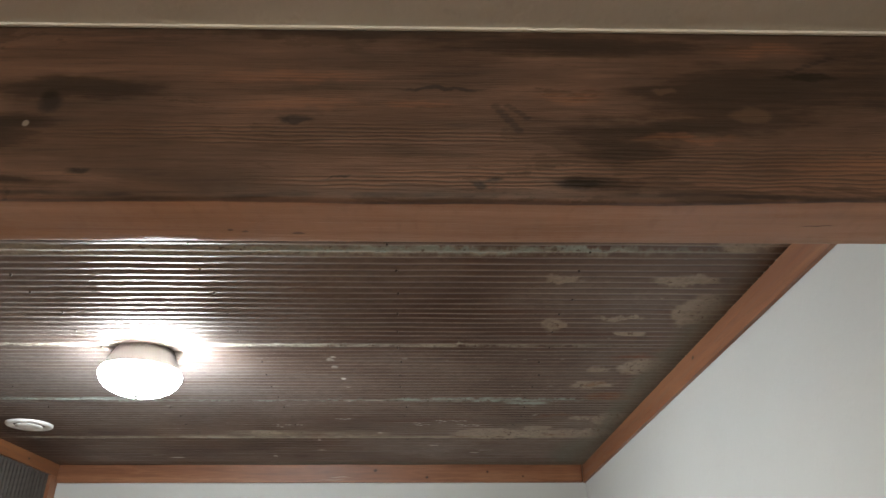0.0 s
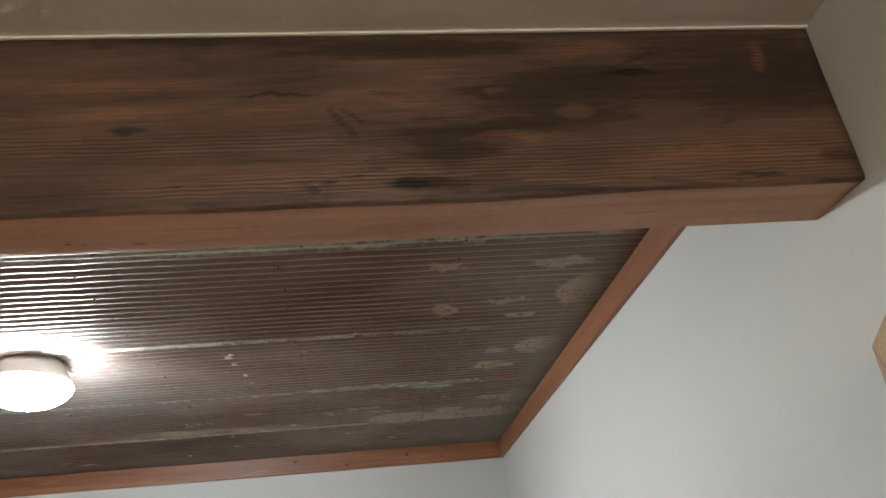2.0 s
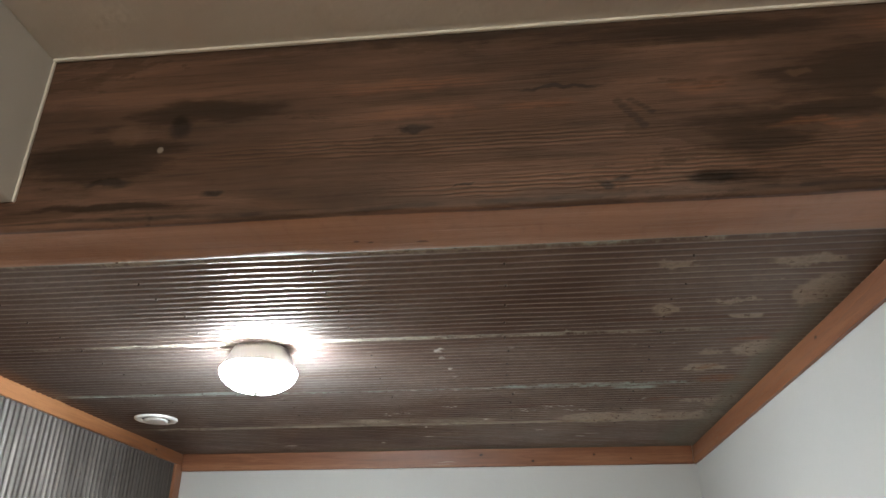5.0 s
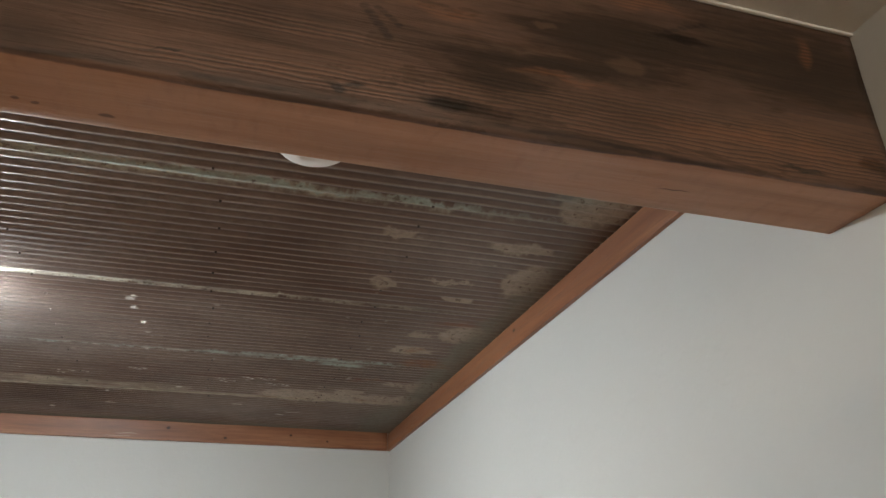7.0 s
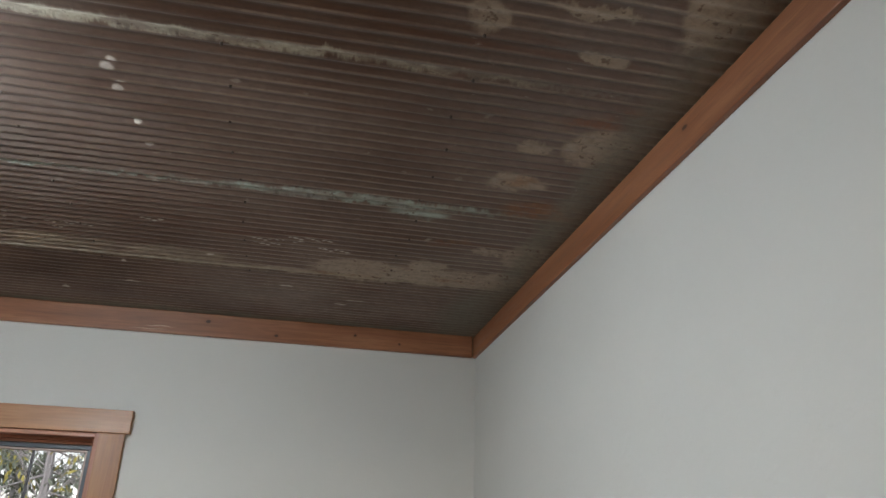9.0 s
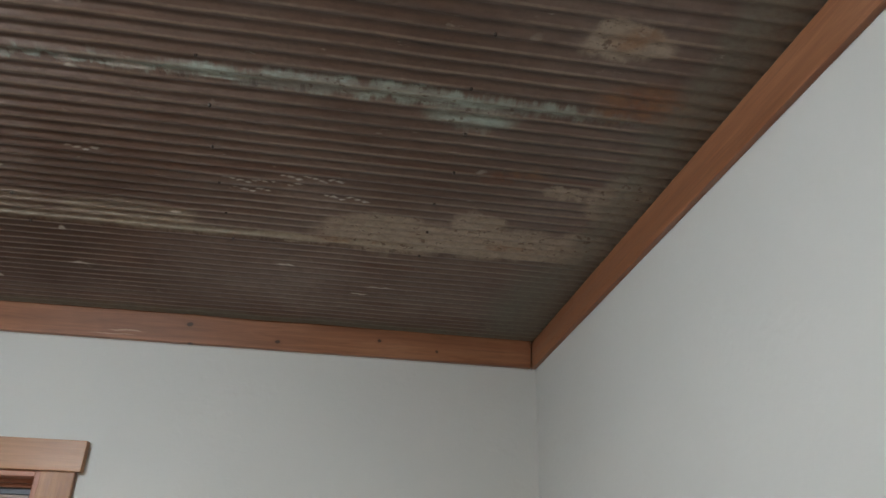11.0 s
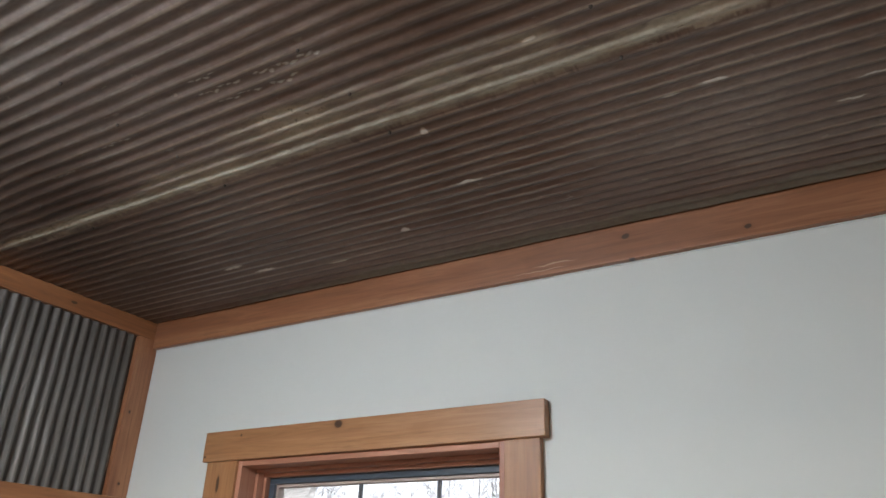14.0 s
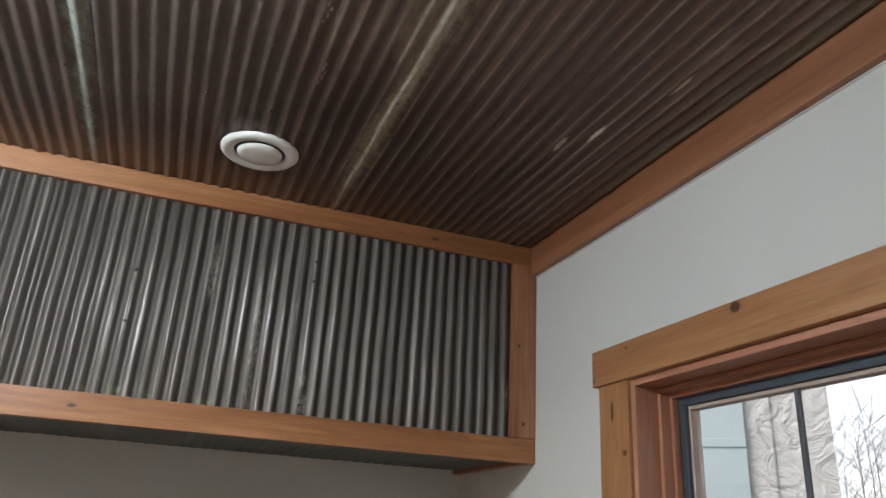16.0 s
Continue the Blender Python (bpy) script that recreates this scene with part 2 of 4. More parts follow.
    rubbed = n.math("MULTIPLY", n.math("MULTIPLY", rubbed, n.step(wave, 0.6, 0.95)), n.step(n.noise((5, 26, 1), 1.0, 5, 0.7, shift=(7, 1, 0)), 0.46, 0.62))
    c = n.mix(n.math("MULTIPLY", rubbed, 0.6), c, (0.48, 0.45, 0.40))
    broken = n.step(n.noise((9, 30, 1), 1.0, 5, 0.65), 0.42, 0.58)
    # rust bloom
    rust = n.spots([((-0.16, -1.285, H), (0.12, 0.075, 0)), ((-0.1, -1.775, H), (0.035, 0.02, 0)), ((-0.17, -1.72, H), (0.1, 0.05, 0)),
                    ((-0.35, -0.99, H), (0.05, 0.022, 0)), ((-0.62, -0.655, H), (0.14, 0.02, 0))], 0.05, 12, 0.7)
    c = n.mix(n.math("MULTIPLY", rust, n.step(grain, 0.35, 0.62, 0.25, 0.7)), c, (0.22, 0.09, 0.045))
    # pale oxide patches
    pale = n.spots([((-0.25, -1.43, H), (0.085, 0.05, 0)), ((-0.26, -1.595, H), (0.05, 0.03, 0)), ((-0.472, -1.995, H), (0.043, 0.052, 0)),
                    ((-0.29, -2.045, H), (0.085, 0.022, 0)), ((-0.24, -1.93, H), (0.06, 0.02, 0)), ((-0.2, -0.965, H), (0.07, 0.03, 0)),
                    ((-0.08, -0.95, H), (0.08, 0.12, 0)), ((-0.12, -1.62, H), (0.09, 0.09, 0)), ((-0.19, -2.29, H), (0.1, 0.04, 0)), ((-0.1, -2.53, H), (0.09, 0.1, 0)),
                    ((-0.5, -2.3, H), (0.05, 0.03, 0)), ((-0.1, -2.1, H), (0.07, 0.13, 0)), ((-1.53, -0.725, H), (0.09, 0.045, 0)),
                    ((-0.55, -0.70, H), (0.2, 0.115, 0)), ((-0.28, -0.70, H), (0.24, 0.1, 0)), ((-0.36, -0.80, H), (0.07, 0.06, 0)),
                    ((-0.10, -0.71, H), (0.1, 0.09, 0)), ((-0.78, -0.64, H), (0.12, 0.03, 0))], 0.035, 16, 0.3, teeth=0.03)
    c = n.mix(n.math("MULTIPLY", pale, n.step(grain, 0.3, 0.55, 0.72, 0.95)), c, n.mix(n.noise(size=9, detail=4), (0.30, 0.235, 0.178), (0.44, 0.38, 0.31)))
    # oxide along the laps
    lap = n.spots([((-1.4, -1.83, H), (1.4, 0.02, 0)), ((-1.3, -2.45, H), (1.3, 0.035, 0)), ((-2.35, -0.64, H), (0.4, 0.035, 0))], 0.015, 22, 0.5, teeth=0.06)
    c = n.mix(n.math("MULTIPLY", lap, n.math("MULTIPLY_ADD", broken, 0.55, 0.38)), c, (0.42, 0.395, 0.315))
    split = n.add("ShaderNodeSeparateXYZ")
    n.put(split.inputs[0], n.pos)
    band = n.spots([((-1.5, -0.640, H), (1.35, 0.034, 0)), ((-1.15, -0.70, H), (0.2, 0.07, 0)), ((-1.5, -0.715, H), (0.26, 0.065, 0)), ((-1.85, -0.67, H), (0.2, 0.045, 0))], 0.012, 26, 0.4, teeth=0.02)
    band = n.math("MULTIPLY", band, n.step(split.outputs[1], -0.607, -0.612))
    core = n.math("MULTIPLY", n.spots([((-1.5, -0.634, H), (1.4, 0.018, 0))], 0.006, 30, 0.5), n.step(split.outputs[1], -0.607, -0.612))
    c = n.mix(n.math("MULTIPLY", band, n.math("MULTIPLY_ADD", broken, 0.4, 0.25)), c, (0.34, 0.295, 0.215))
    c = n.mix(n.math("MULTIPLY", core, n.math("MULTIPLY_ADD", broken, 0.4, 0.35)), c, (0.46, 0.435, 0.355))
    blue = n.spots([((-0.65, -1.235, H), (0.62, 0.03, 0)), ((-1.6, -1.228, H), (0.9, 0.014, 0)), ((-0.45, -1.19, H), (0.1, 0.05, 0)), ((-2.3, -1.25, H), (0.5, 0.022, 0)), ((-0.75, -2.455, H), (0.75, 0.018, 0)), ((-0.16, -2.63, H), (0.1, 0.13, 0))], 0.015, 24, 0.5, teeth=0.07)
    c = n.mix(n.math("MULTIPLY", blue, n.math("MULTIPLY_ADD", broken, 0.55, 0.35)), c, (0.34, 0.40, 0.355))
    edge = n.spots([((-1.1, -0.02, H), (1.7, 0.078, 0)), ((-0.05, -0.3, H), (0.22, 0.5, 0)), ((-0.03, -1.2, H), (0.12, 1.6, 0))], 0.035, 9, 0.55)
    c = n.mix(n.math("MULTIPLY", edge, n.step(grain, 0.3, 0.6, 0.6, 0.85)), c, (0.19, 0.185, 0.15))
    # scratches and scabs down to bright zinc
    scratch = n.spots([((-1.33, -0.37, H), (0.04, 0.006, 0)), ((-0.875, -0.462, H), (0.022, 0.007, 0)), ((-0.80, -0.472, H), (0.03, 0.005, 0)), ((-1.035, -0.716, H), (0.015, 0.004, 0)),
                       ((-1.58, -0.235, H), (0.016, 0.011, 0)), ((-1.85, -0.152, H), (0.05, 0.005, 0)), ((-2.07, -0.205, H), (0.045, 0.006, 0)), ((-2.15, -0.25, H), (0.04, 0.007, 0)),
                       ((-1.32, -0.572, H), (0.01, 0.013, 0)), ((-1.127, -1.711, H), (0.012, 0.012, 0)), ((-1.125, -1.64, H), (0.011, 0.009, 0)), ((-1.12, -1.49, H), (0.008, 0.008, 0)),
                       ((-1.123, -1.205, H), (0.014, 0.01, 0)), ((-0.55, -0.37, H), (0.05, 0.003, 0)), ((-0.6, -0.31, H), (0.03, 0.003, 0)), ((-1.75, -0.16, H), (0.05, 0.003, 0))], 0.006, 45, 0.5)
    chip = n.spots([((-1.139, -1.685, H), (0.015, 0.012, 0)), ((-1.134, -1.615, H), (0.014, 0.010, 0)), ((-1.118, -1.49, H), (0.009, 0.010, 0)), ((-1.11, -1.395, H), (0.011, 0.009, 0)),
                    ((-1.128, -1.221, H), (0.016, 0.010, 0)), ((-1.03, -1.223, H), (0.04, 0.009, 0)), ((-1.29, -1.222, H), (0.011, 0.009, 0))], 0.008, 40, 0.4)
    c = n.mix(n.math("MULTIPLY", chip, 0.7), c, (0.46, 0.42, 0.37))
    c = n.mix(n.math("MULTIPLY", scratch, 0.9), c, (0.62, 0.57, 0.50))
    rows = ((-1.62, -0.858, 6), (-1.60, -0.827, 6), (-1.49, -0.854, 9), (-1.48, -0.821, 4), (-0.895, -0.886, 5), (-0.89, -0.851, 5), (-0.79, -0.917, 8), (-0.70, -0.852, 6), (-0.81, -0.886, 4), (-1.61, -0.892, 4), (-1.20, -0.95, 4), (-1.95, -0.83, 6), (-2.14, -0.80, 5), (-1.80, -2.05, 6))
    dash = n.spots([((x0 + 0.0165 * k, y0 + 0.003 * (k % 3 - 1), H), (0.0095 + 0.004 * (k % 2), 0.0036, 0)) for x0, y0, m in rows for k in range(m)], 0.006, 60, 0.8)
    dash = n.math("MULTIPLY", dash, n.step(n.noise((30, 40, 1), 1.0, 3), 0.3, 0.46))
    c = n.mix(n.math("MULTIPLY", dash, 0.95), c, (0.55, 0.52, 0.47))
    ochre = n.spots([((-0.62, -0.645, H), (0.16, 0.025, 0)), ((-0.92, -0.635, H), (0.05, 0.014, 0)), ((-0.25, -0.69, H), (0.12, 0.03, 0)), ((-0.31, -1.03, H), (0.05, 0.02, 0)), ((-0.16, -1.285, H), (0.14, 0.08, 0)), ((-0.24, -1.43, H), (0.06, 0.03, 0))], 0.04, 18, 0.8)
    c = n.mix(n.math("MULTIPLY", ochre, n.step(n.noise((20, 35, 1), 1.0, 4, 0.7), 0.42, 0.6, 0.1, 0.6)), c, (0.28, 0.145, 0.07))
    pits = n.math("MULTIPLY", n.step(n.noise((55, 75, 1), 1.0, 3, 0.6, shift=(1, 8, 0)), 0.60, 0.68), n.math("MAXIMUM", pale, n.math("MAXIMUM", lap, blue)))
    c = n.mix(n.math("MULTIPLY", pits, 0.7), c, (0.10, 0.06, 0.04))
    # dark teeth at the lap edges: shadow of the underlap, painted on
    lap_shade = n.spots([((-1.3, y, H), (1.6, 0.012, 0)) for y in (-0.612, -1.218, -1.818)], 0.006, 30, 0.5)
    c = n.mix(n.math("MULTIPLY", lap_shade, n.step(n.noise((48, 9, 1), 1.0, 4, 0.65), 0.5, 0.66, 0.0, 0.55)), c, (0.075, 0.052, 0.042))
    scab = n.spots([((x + 0.006, y - 0.004, H), (0.013, 0.007, 0)) for x in (-0.40, -0.91, -1.37, -1.825) for y in (-0.755, -0.888, -1.012, -1.143, -1.41, -1.69)], 0.012, 38, 0.6)
    c = n.mix(n.math("MULTIPLY", scab, n.step(n.noise(size=6, detail=2, shift=(4, 4, 0)), 0.45, 0.6, 0.0, 0.6)), c, (0.40, 0.37, 0.33))
    fleck = n.math("MULTIPLY", n.step(n.noise((18, 42, 1), 1.3, 3, 0.7, shift=(9, 2, 0)), 0.66, 0.74), n.step(n.noise(size=1.6, detail=2), 0.42, 0.6))
    c = n.mix(n.math("MULTIPLY", fleck, 0.5), c, (0.42, 0.38, 0.33))
    c = n.mix(n.step(n.noise((45, 90, 1), 1.0, 4, 0.7), 0.42, 0.62, 0.0, 0.25), c, (0.09, 0.068, 0.058))
    dull = n.math("MAXIMUM", n.math("MAXIMUM", n.math("MAXIMUM", pale, n.math("MAXIMUM", chip, band)), n.math("MAXIMUM", scratch, n.math("MULTIPLY", edge, 0.7))), n.math("MAXIMUM", blue, n.math("MAXIMUM", lap, dash)))
    rough = n.math("MULTIPLY_ADD", dull, 0.28, n.step(cloud, 0.3, 0.7, 0.38, 0.5))
    return n.done(c, rough, n.math("MULTIPLY_ADD", dull, -0.5, 0.74), n.math("ADD", grain, n.math("MULTIPLY", streak, 0.6)), 0.0006, 0.4)


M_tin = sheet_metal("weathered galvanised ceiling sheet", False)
_n = Nodes("dark underside sheet")
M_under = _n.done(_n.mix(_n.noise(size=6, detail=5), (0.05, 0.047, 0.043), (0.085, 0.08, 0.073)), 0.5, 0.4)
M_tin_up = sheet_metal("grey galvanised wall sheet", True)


def beam_wood():
    n = Nodes("old dark-stained timber")
    long = n.noise((2.2, 16, 20), 1.0, 6, 0.6, twist=1.2)
    fine = n.noise((7, 160, 190), 1.0, 4, 0.65, twist=0.4)
    rings = n.add("ShaderNodeTexWave", wave_type="BANDS", bands_direction="Z", wave_profile="SIN")
    n.put(rings.inputs["Vector"], n.vec("MULTIPLY", n.pos, (0.22, 1, 1)))
    for k, v in (("Scale", 50.0), ("Distortion", 5.0), ("Detail", 2.0), ("Detail Scale", 1.2), ("Detail Roughness", 0.6)):
        rings.inputs[k].default_value = v
    rings = rings.outputs["Fac"]
    cloud = n.noise((2.4, 5, 7), 1.0, 5, 0.55)
    z = n.add("ShaderNodeSeparateXYZ")
    n.put(z.inputs[0], n.pos)
    c = n.ramp(long, (0.28, (0.08, 0.045, 0.030)), (0.45, (0.125, 0.069, 0.046)), (0.6, (0.168, 0.092, 0.061)), (0.78, (0.245, 0.135, 0.088)))
    c = n.mix(n.step(fine, 0.48, 0.7, 0.0, 0.5), c, (0.035, 0.02, 0.013))
    # open grain bands low on the face
    low = n.spots([((-0.28, YB0, 2.185), (0.6, 1, 0.048)), ((-0.75, YB0, 2.165), (0.35, 1, 0.02)), ((-1.0, YB0, 2.235), (0.4, 1, 0.022))], 0.02, 8, 0.45)
    c = n.mix(n.math("MULTIPLY", low, 0.55), c, n.mix(n.noise((3, 10, 30), 1.0, 4), (0.15, 0.078, 0.046), (0.27, 0.142, 0.084)))
    c = n.mix(n.math("MULTIPLY", n.step(rings, 0.45, 0.85, 0.0, 1.0), n.math("MULTIPLY", low, 0.65)), c, (0.04, 0.024, 0.016))
    # smoke-dark film in blotches with ragged, partly straight edges
    film = n.math("MULTIPLY", n.step(cloud, 0.40, 0.62), 0.55)
    blot = n.noise((3.2, 6, 11), 1.0, 6, 0.7, shift=(2, 5, 1), twist=0.8)
    film = n.math("MAXIMUM", film, n.math("MULTIPLY", n.step(blot, 0.54, 0.58), 0.5))
    heavy = n.spots([((-0.10, YB0, 2.335), (0.45, 1, 0.135)), ((-0.40, YB0, 2.31), (0.34, 1, 0.115)), ((-0.45, YB0, 2.252), (0.32, 1, 0.036)), ((-0.65, YB0, 2.395), (0.45, 1, 0.06)), ((-0.95, YB0, 2.415), (0.6, 1, 0.035)),
                     ((-0.02, YB0, 2.185), (0.06, 1, 0.03)), ((-0.57, YB0, 2.22), (0.16, 1, 0.06)), ((-0.61, YB0, 2.165), (0.13, 1, 0.022)),
                     ((-1.45, YB0, 2.235), (0.22, 1, 0.075)), ((-1.3, YB0, 2.31), (0.2, 1, 0.045)), ((-2.0, YB0, 2.25), (0.5, 1, 0.1)), ((-1.4, YB0, 2.163), (0.25, 1, 0.012))], 0.03, 9, 1.0)
    drag = n.math("ADD", n.noise((2.6, 12, 34), 1.0, 6, 0.65, shift=(1, 4, 8)), n.math("MULTIPLY", n.math("SUBTRACT", n.noise((14, 60, 80), 1.0, 4, 0.7), 0.5), 0.5))
    heavy = n.step(n.math("MULTIPLY_ADD", n.math("SUBTRACT", drag, 0.5), 1.5, heavy), -0.05, 0.95)
    film = n.math("MAXIMUM", film, n.math("MULTIPLY", heavy, 0.98))
    mottle = n.noise((7, 20, 26), 1.0, 6, 0.75, shift=(6, 2, 3))
    film = n.math("MAXIMUM", film, n.math("MULTIPLY", n.step(mottle, 0.55, 0.7), 0.7))
    c = n.mix(n.math("MULTIPLY", film, 0.9), c, n.mix(fine, (0.050, 0.036, 0.027), (0.023, 0.017, 0.013)))
    warm = n.spots([((-0.64, YB0, 2.297), (0.075, 1, 0.014)), ((-0.84, YB0, 2.29), (0.07, 1, 0.012)), ((-1.0, YB0, 2.283), (0.12, 1, 0.015)), ((-0.104, YB0, 2.358), (0.02, 1, 0.032)), ((-1.014, YB0, 2.33), (0.16, 1, 0.018)), ((-0.36, YB0, 2.385), (0.09, 1, 0.018)), ((-0.49, YB0, 2.235), (0.1, 1, 0.01)), ((-0.2, YB0, 2.19), (0.25, 1, 0.02))], 0.03, 14, 0.8)
    c = n.mix(n.math("MULTIPLY", warm, n.step(rings, 0.4, 0.7, 0.55, 0.25)), c, (0.25, 0.115, 0.062))
    pale = n.spots([((-0.395, YB0, 2.272), (0.036, 1, 0.015)), ((-1.404, YB0, 2.277), (0.03, 1, 0.02)), ((-0.507, YB0, 2.311), (0.02, 1, 0.006))], 0.012, 30, 0.5)
    c = n.mix(n.math("MULTIPLY", pale, 0.4), c, (0.16, 0.10, 0.068))
    c = n.mix(n.math("MULTIPLY", n.spots([((-1.352, YB0, 2.249), (0.006, 1, 0.006))], 0.002, 60, 0.5), 0.8), c, (0.30, 0.28, 0.25))
    black = n.spots([((-0.765, YB0, 2.159), (0.014, 1, 0.008)), ((-0.745, YB0, 2.167), (0.02, 1, 0.004)), ((-0.636, YB0, 2.163), (0.04, 1, 0.011)), ((-1.004, YB0, 2.260), (0.03, 1, 0.009)),
                     ((-1.415, YB0, 2.200), (0.05, 1, 0.009)), ((-1.268, YB0, 2.175), (0.02, 1, 0.006)), ((-0.943, YB0, 2.171), (0.02, 1, 0.0025)), ((-0.811, YB0, 2.311), (0.08, 1, 0.005)), ((-0.304, YB0, 2.336), (0.06, 1, 0.008)),
                     ((-1.328, YB0, 2.285), (0.02, 1, 0.024)), ((-0.152, YB0, 2.158), (0.05, 1, 0.005))], 0.012, 32, 0.6)
    c = n.mix(n.math("MULTIPLY", black, 0.75), c, (0.010, 0.008, 0.007))
    arris = n.step(n.math("ABSOLUTE", n.math("SUBTRACT", z.outputs[2], n.math("MULTIPLY_ADD", n.noise((5, 0, 0), 1.0, 5, 0.65), 0.026, ZB - 0.014))), 0.0045, 0.001)
    arris = n.math("MULTIPLY", arris, n.step(n.noise((4, 0, 0), 1.0, 3, shift=(3, 0, 0)), 0.42, 0.56))
    c = n.mix(n.math("MULTIPLY", arris, 0.7), c, (0.018, 0.012, 0.009))
    cuts = n.spots([((-0.738 + 0.0056 * k, YB0, 2.2825 - 0.0076 * k), (0.009, 1, 0.007)) for k in range(6)] + [((-0.722 + 0.006 * k, YB0, 2.284 - 0.005 * k), (0.008, 1, 0.0045)) for k in range(5)]
                   + [((-0.325 + 0.012 * k, YB0, 2.348 + 0.005 * k), (0.011, 1, 0.004)) for k in range(6)], 0.003, 50, 0.6)
    c = n.mix(n.math("MULTIPLY", cuts, 0.5), c, (0.014, 0.01, 0.008))
    # planed underside, paler
    under = n.step(n.math("MULTIPLY_ADD", n.noise((6, 0, 0), 1.0, 5, 0.65), 0.014, z.outputs[1]), YB0 + 0.0145, YB0 + 0.0185)
    plain = n.ramp(n.noise((1.5, 26, 26), 1.0, 4, twist=0.5), (0.3, (0.29, 0.145, 0.078)), (0.55, (0.39, 0.205, 0.118)), (0.75, (0.46, 0.255, 0.155)))
    plain = n.mix(n.math("MULTIPLY", n.spots([((-1.005, -3.050, ZB), (0.012, 0.005, 1)), ((-1.075, -3.055, ZB), (0.006, 0.004, 1)), ((-1.095, -3.060, ZB), (0.006, 0.004, 1)), ((-0.304, -3.080, ZB), (0.03, 0.002, 1))], 0.004, 50, 0.5), 0.75), plain, (0.06, 0.025, 0.014))
    saw = n.noise((60, 18, 0), 1.0, 3, 0.6, twist=0.3)
    plain = n.mix(n.step(saw, 0.5, 0.72, 0.0, 0.22), plain, (0.22, 0.10, 0.055))
    c = n.mix(under, c, plain)
    h = n.math("ADD", n.math("MULTIPLY", long, 1.4), n.math("ADD", n.math("MULTIPLY", fine, 0.8), n.math("MULTIPLY", n.math("MULTIPLY", rings, low), -0.5)))
    return n.done(c, n.step(cloud, 0.3, 0.7, 0.42, 0.6), bump=h, depth=0.0025, strength=0.6, spec=n.step(film, 0.2, 0.9, 0.4, 0.12))


M_beam = beam_wood()
M_white = Nodes("white plastic").done((0.78, 0.78, 0.76), 0.4)
M_grey = Nodes("grey slot").done((0.10, 0.10, 0.10), 0.6)
M_nail = Nodes("rusty nail").done((0.07, 0.055, 0.047), 0.5, 0.6)
M_nickel = Nodes("brushed nickel").done((0.46, 0.45, 0.43), 0.36, 0.9)
M_enamel = Nodes("white enamel").done((0.8, 0.8, 0.78), 0.45)


def lit_glass(name, colour, strength):
    n = Nodes(name)
    n.p.inputs["Emission Color"].default_value = (*colour, 1)
    n.p.inputs["Emission Strength"].default_value = strength
    return n.done((0.8, 0.8, 0.8), 0.2)


M_dome = lit_glass("lit white glass", (0.85, 0.937, 0.99), LAMP)
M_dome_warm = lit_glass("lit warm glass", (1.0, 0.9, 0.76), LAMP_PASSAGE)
_n = Nodes("dark blue-grey window cladding")
M_clad = _n.done(_n.mix(_n.noise(size=30), (0.04, 0.052, 0.068), (0.06, 0.075, 0.095)), 0.4)
_n = Nodes("pale sash paint")
M_sash = _n.done(_n.mix(_n.noise(size=25), (0.36, 0.28, 0.245), (0.45, 0.36, 0.315)), 0.5)
_n = Nodes("black grille bar")
M_bar = _n.done((0.085, 0.085, 0.095), 0.45)
_n = Nodes("window glass")
_n.p.inputs["Transmission Weight"].default_value = 1.0
_n.p.inputs["IOR"].default_value = 1.45
M_glass = _n.done((1, 1, 1), 0.0)
_n = Nodes("dark inner moulding")
M_mould = _n.done(_n.mix(_n.noise((1, 1, 12), 4), (0.04, 0.02, 0.013), (0.075, 0.038, 0.024)), 0.4)
_n = Nodes("floor boards")
M_floor = _n.done(_n.mix(_n.noise((6, 1, 1), 3), (0.20, 0.11, 0.06), (0.30, 0.18, 0.10)), 0.45)
_n = Nodes("frosted door glass")
M_frost = _n.done(_n.mix(_n.noise(size=6), (0.36, 0.35, 0.37), (0.44, 0.43, 0.45)), 0.25)


# ---- building helpers ----
def mesh_object(name, bm, material, parent=None, label="", smooth=False):
    me = bpy.data.meshes.new(name)
    bm.normal_update()
    bm.to_mesh(me)
    bm.free()
    for m in material if isinstance(material, (list, tuple)) else (material,):
        me.materials.append(m)
    if smooth:
        me.polygons.foreach_set("use_smooth", [True] * len(me.polygons))
    ob = new(name, me)
    if parent is not None:
        ob.parent = parent
    return tagged(ob, label)


def part(name, bm, material, parent, label="", smooth=False):
    return mesh_object(name, bm, material, parent, label, smooth)


def thing(name, x, y, z, label, category, kind="", group=""):
    ob = new(name)
    ob.location = (x, y, z)
    ob.empty_display_size = 0.05
    return tagged(ob, label, category, group, kind)


def hang(ob, parent):
    """Parent a mesh drawn in world places under an Empty that is not at the origin."""
    ob.parent = parent
    ob.matrix_parent_inverse = Matrix.Translation(parent.location).inverted()
    return ob


def box(x0, x1, y0, y1, z0, z1, bevel=0.0, bm=None):
    own = bmesh.new()
    bmesh.ops.create_cube(own, size=1.0)
    for v in own.verts:
        v.co = ((x0 + x1) / 2 + v.co.x * (x1 - x0), (y0 + y1) / 2 + v.co.y * (y1 - y0), (z0 + z1) / 2 + v.co.z * (z1 - z0))
    if bevel:
        bmesh.ops.bevel(own, geom=own.edges[:], offset=bevel, segments=2, affect="EDGES", profile=0.6)
    if bm is None:
        return own
    me = bpy.data.meshes.new("tmp")
    own.to_mesh(me)
    own.free()
    bm.from_mesh(me)
    bpy.data.meshes.remove(me)
    return bm


def boxes(*rows):
    bm = bmesh.new()
    for r in rows:
        box(*r, bm=bm)
    return bm


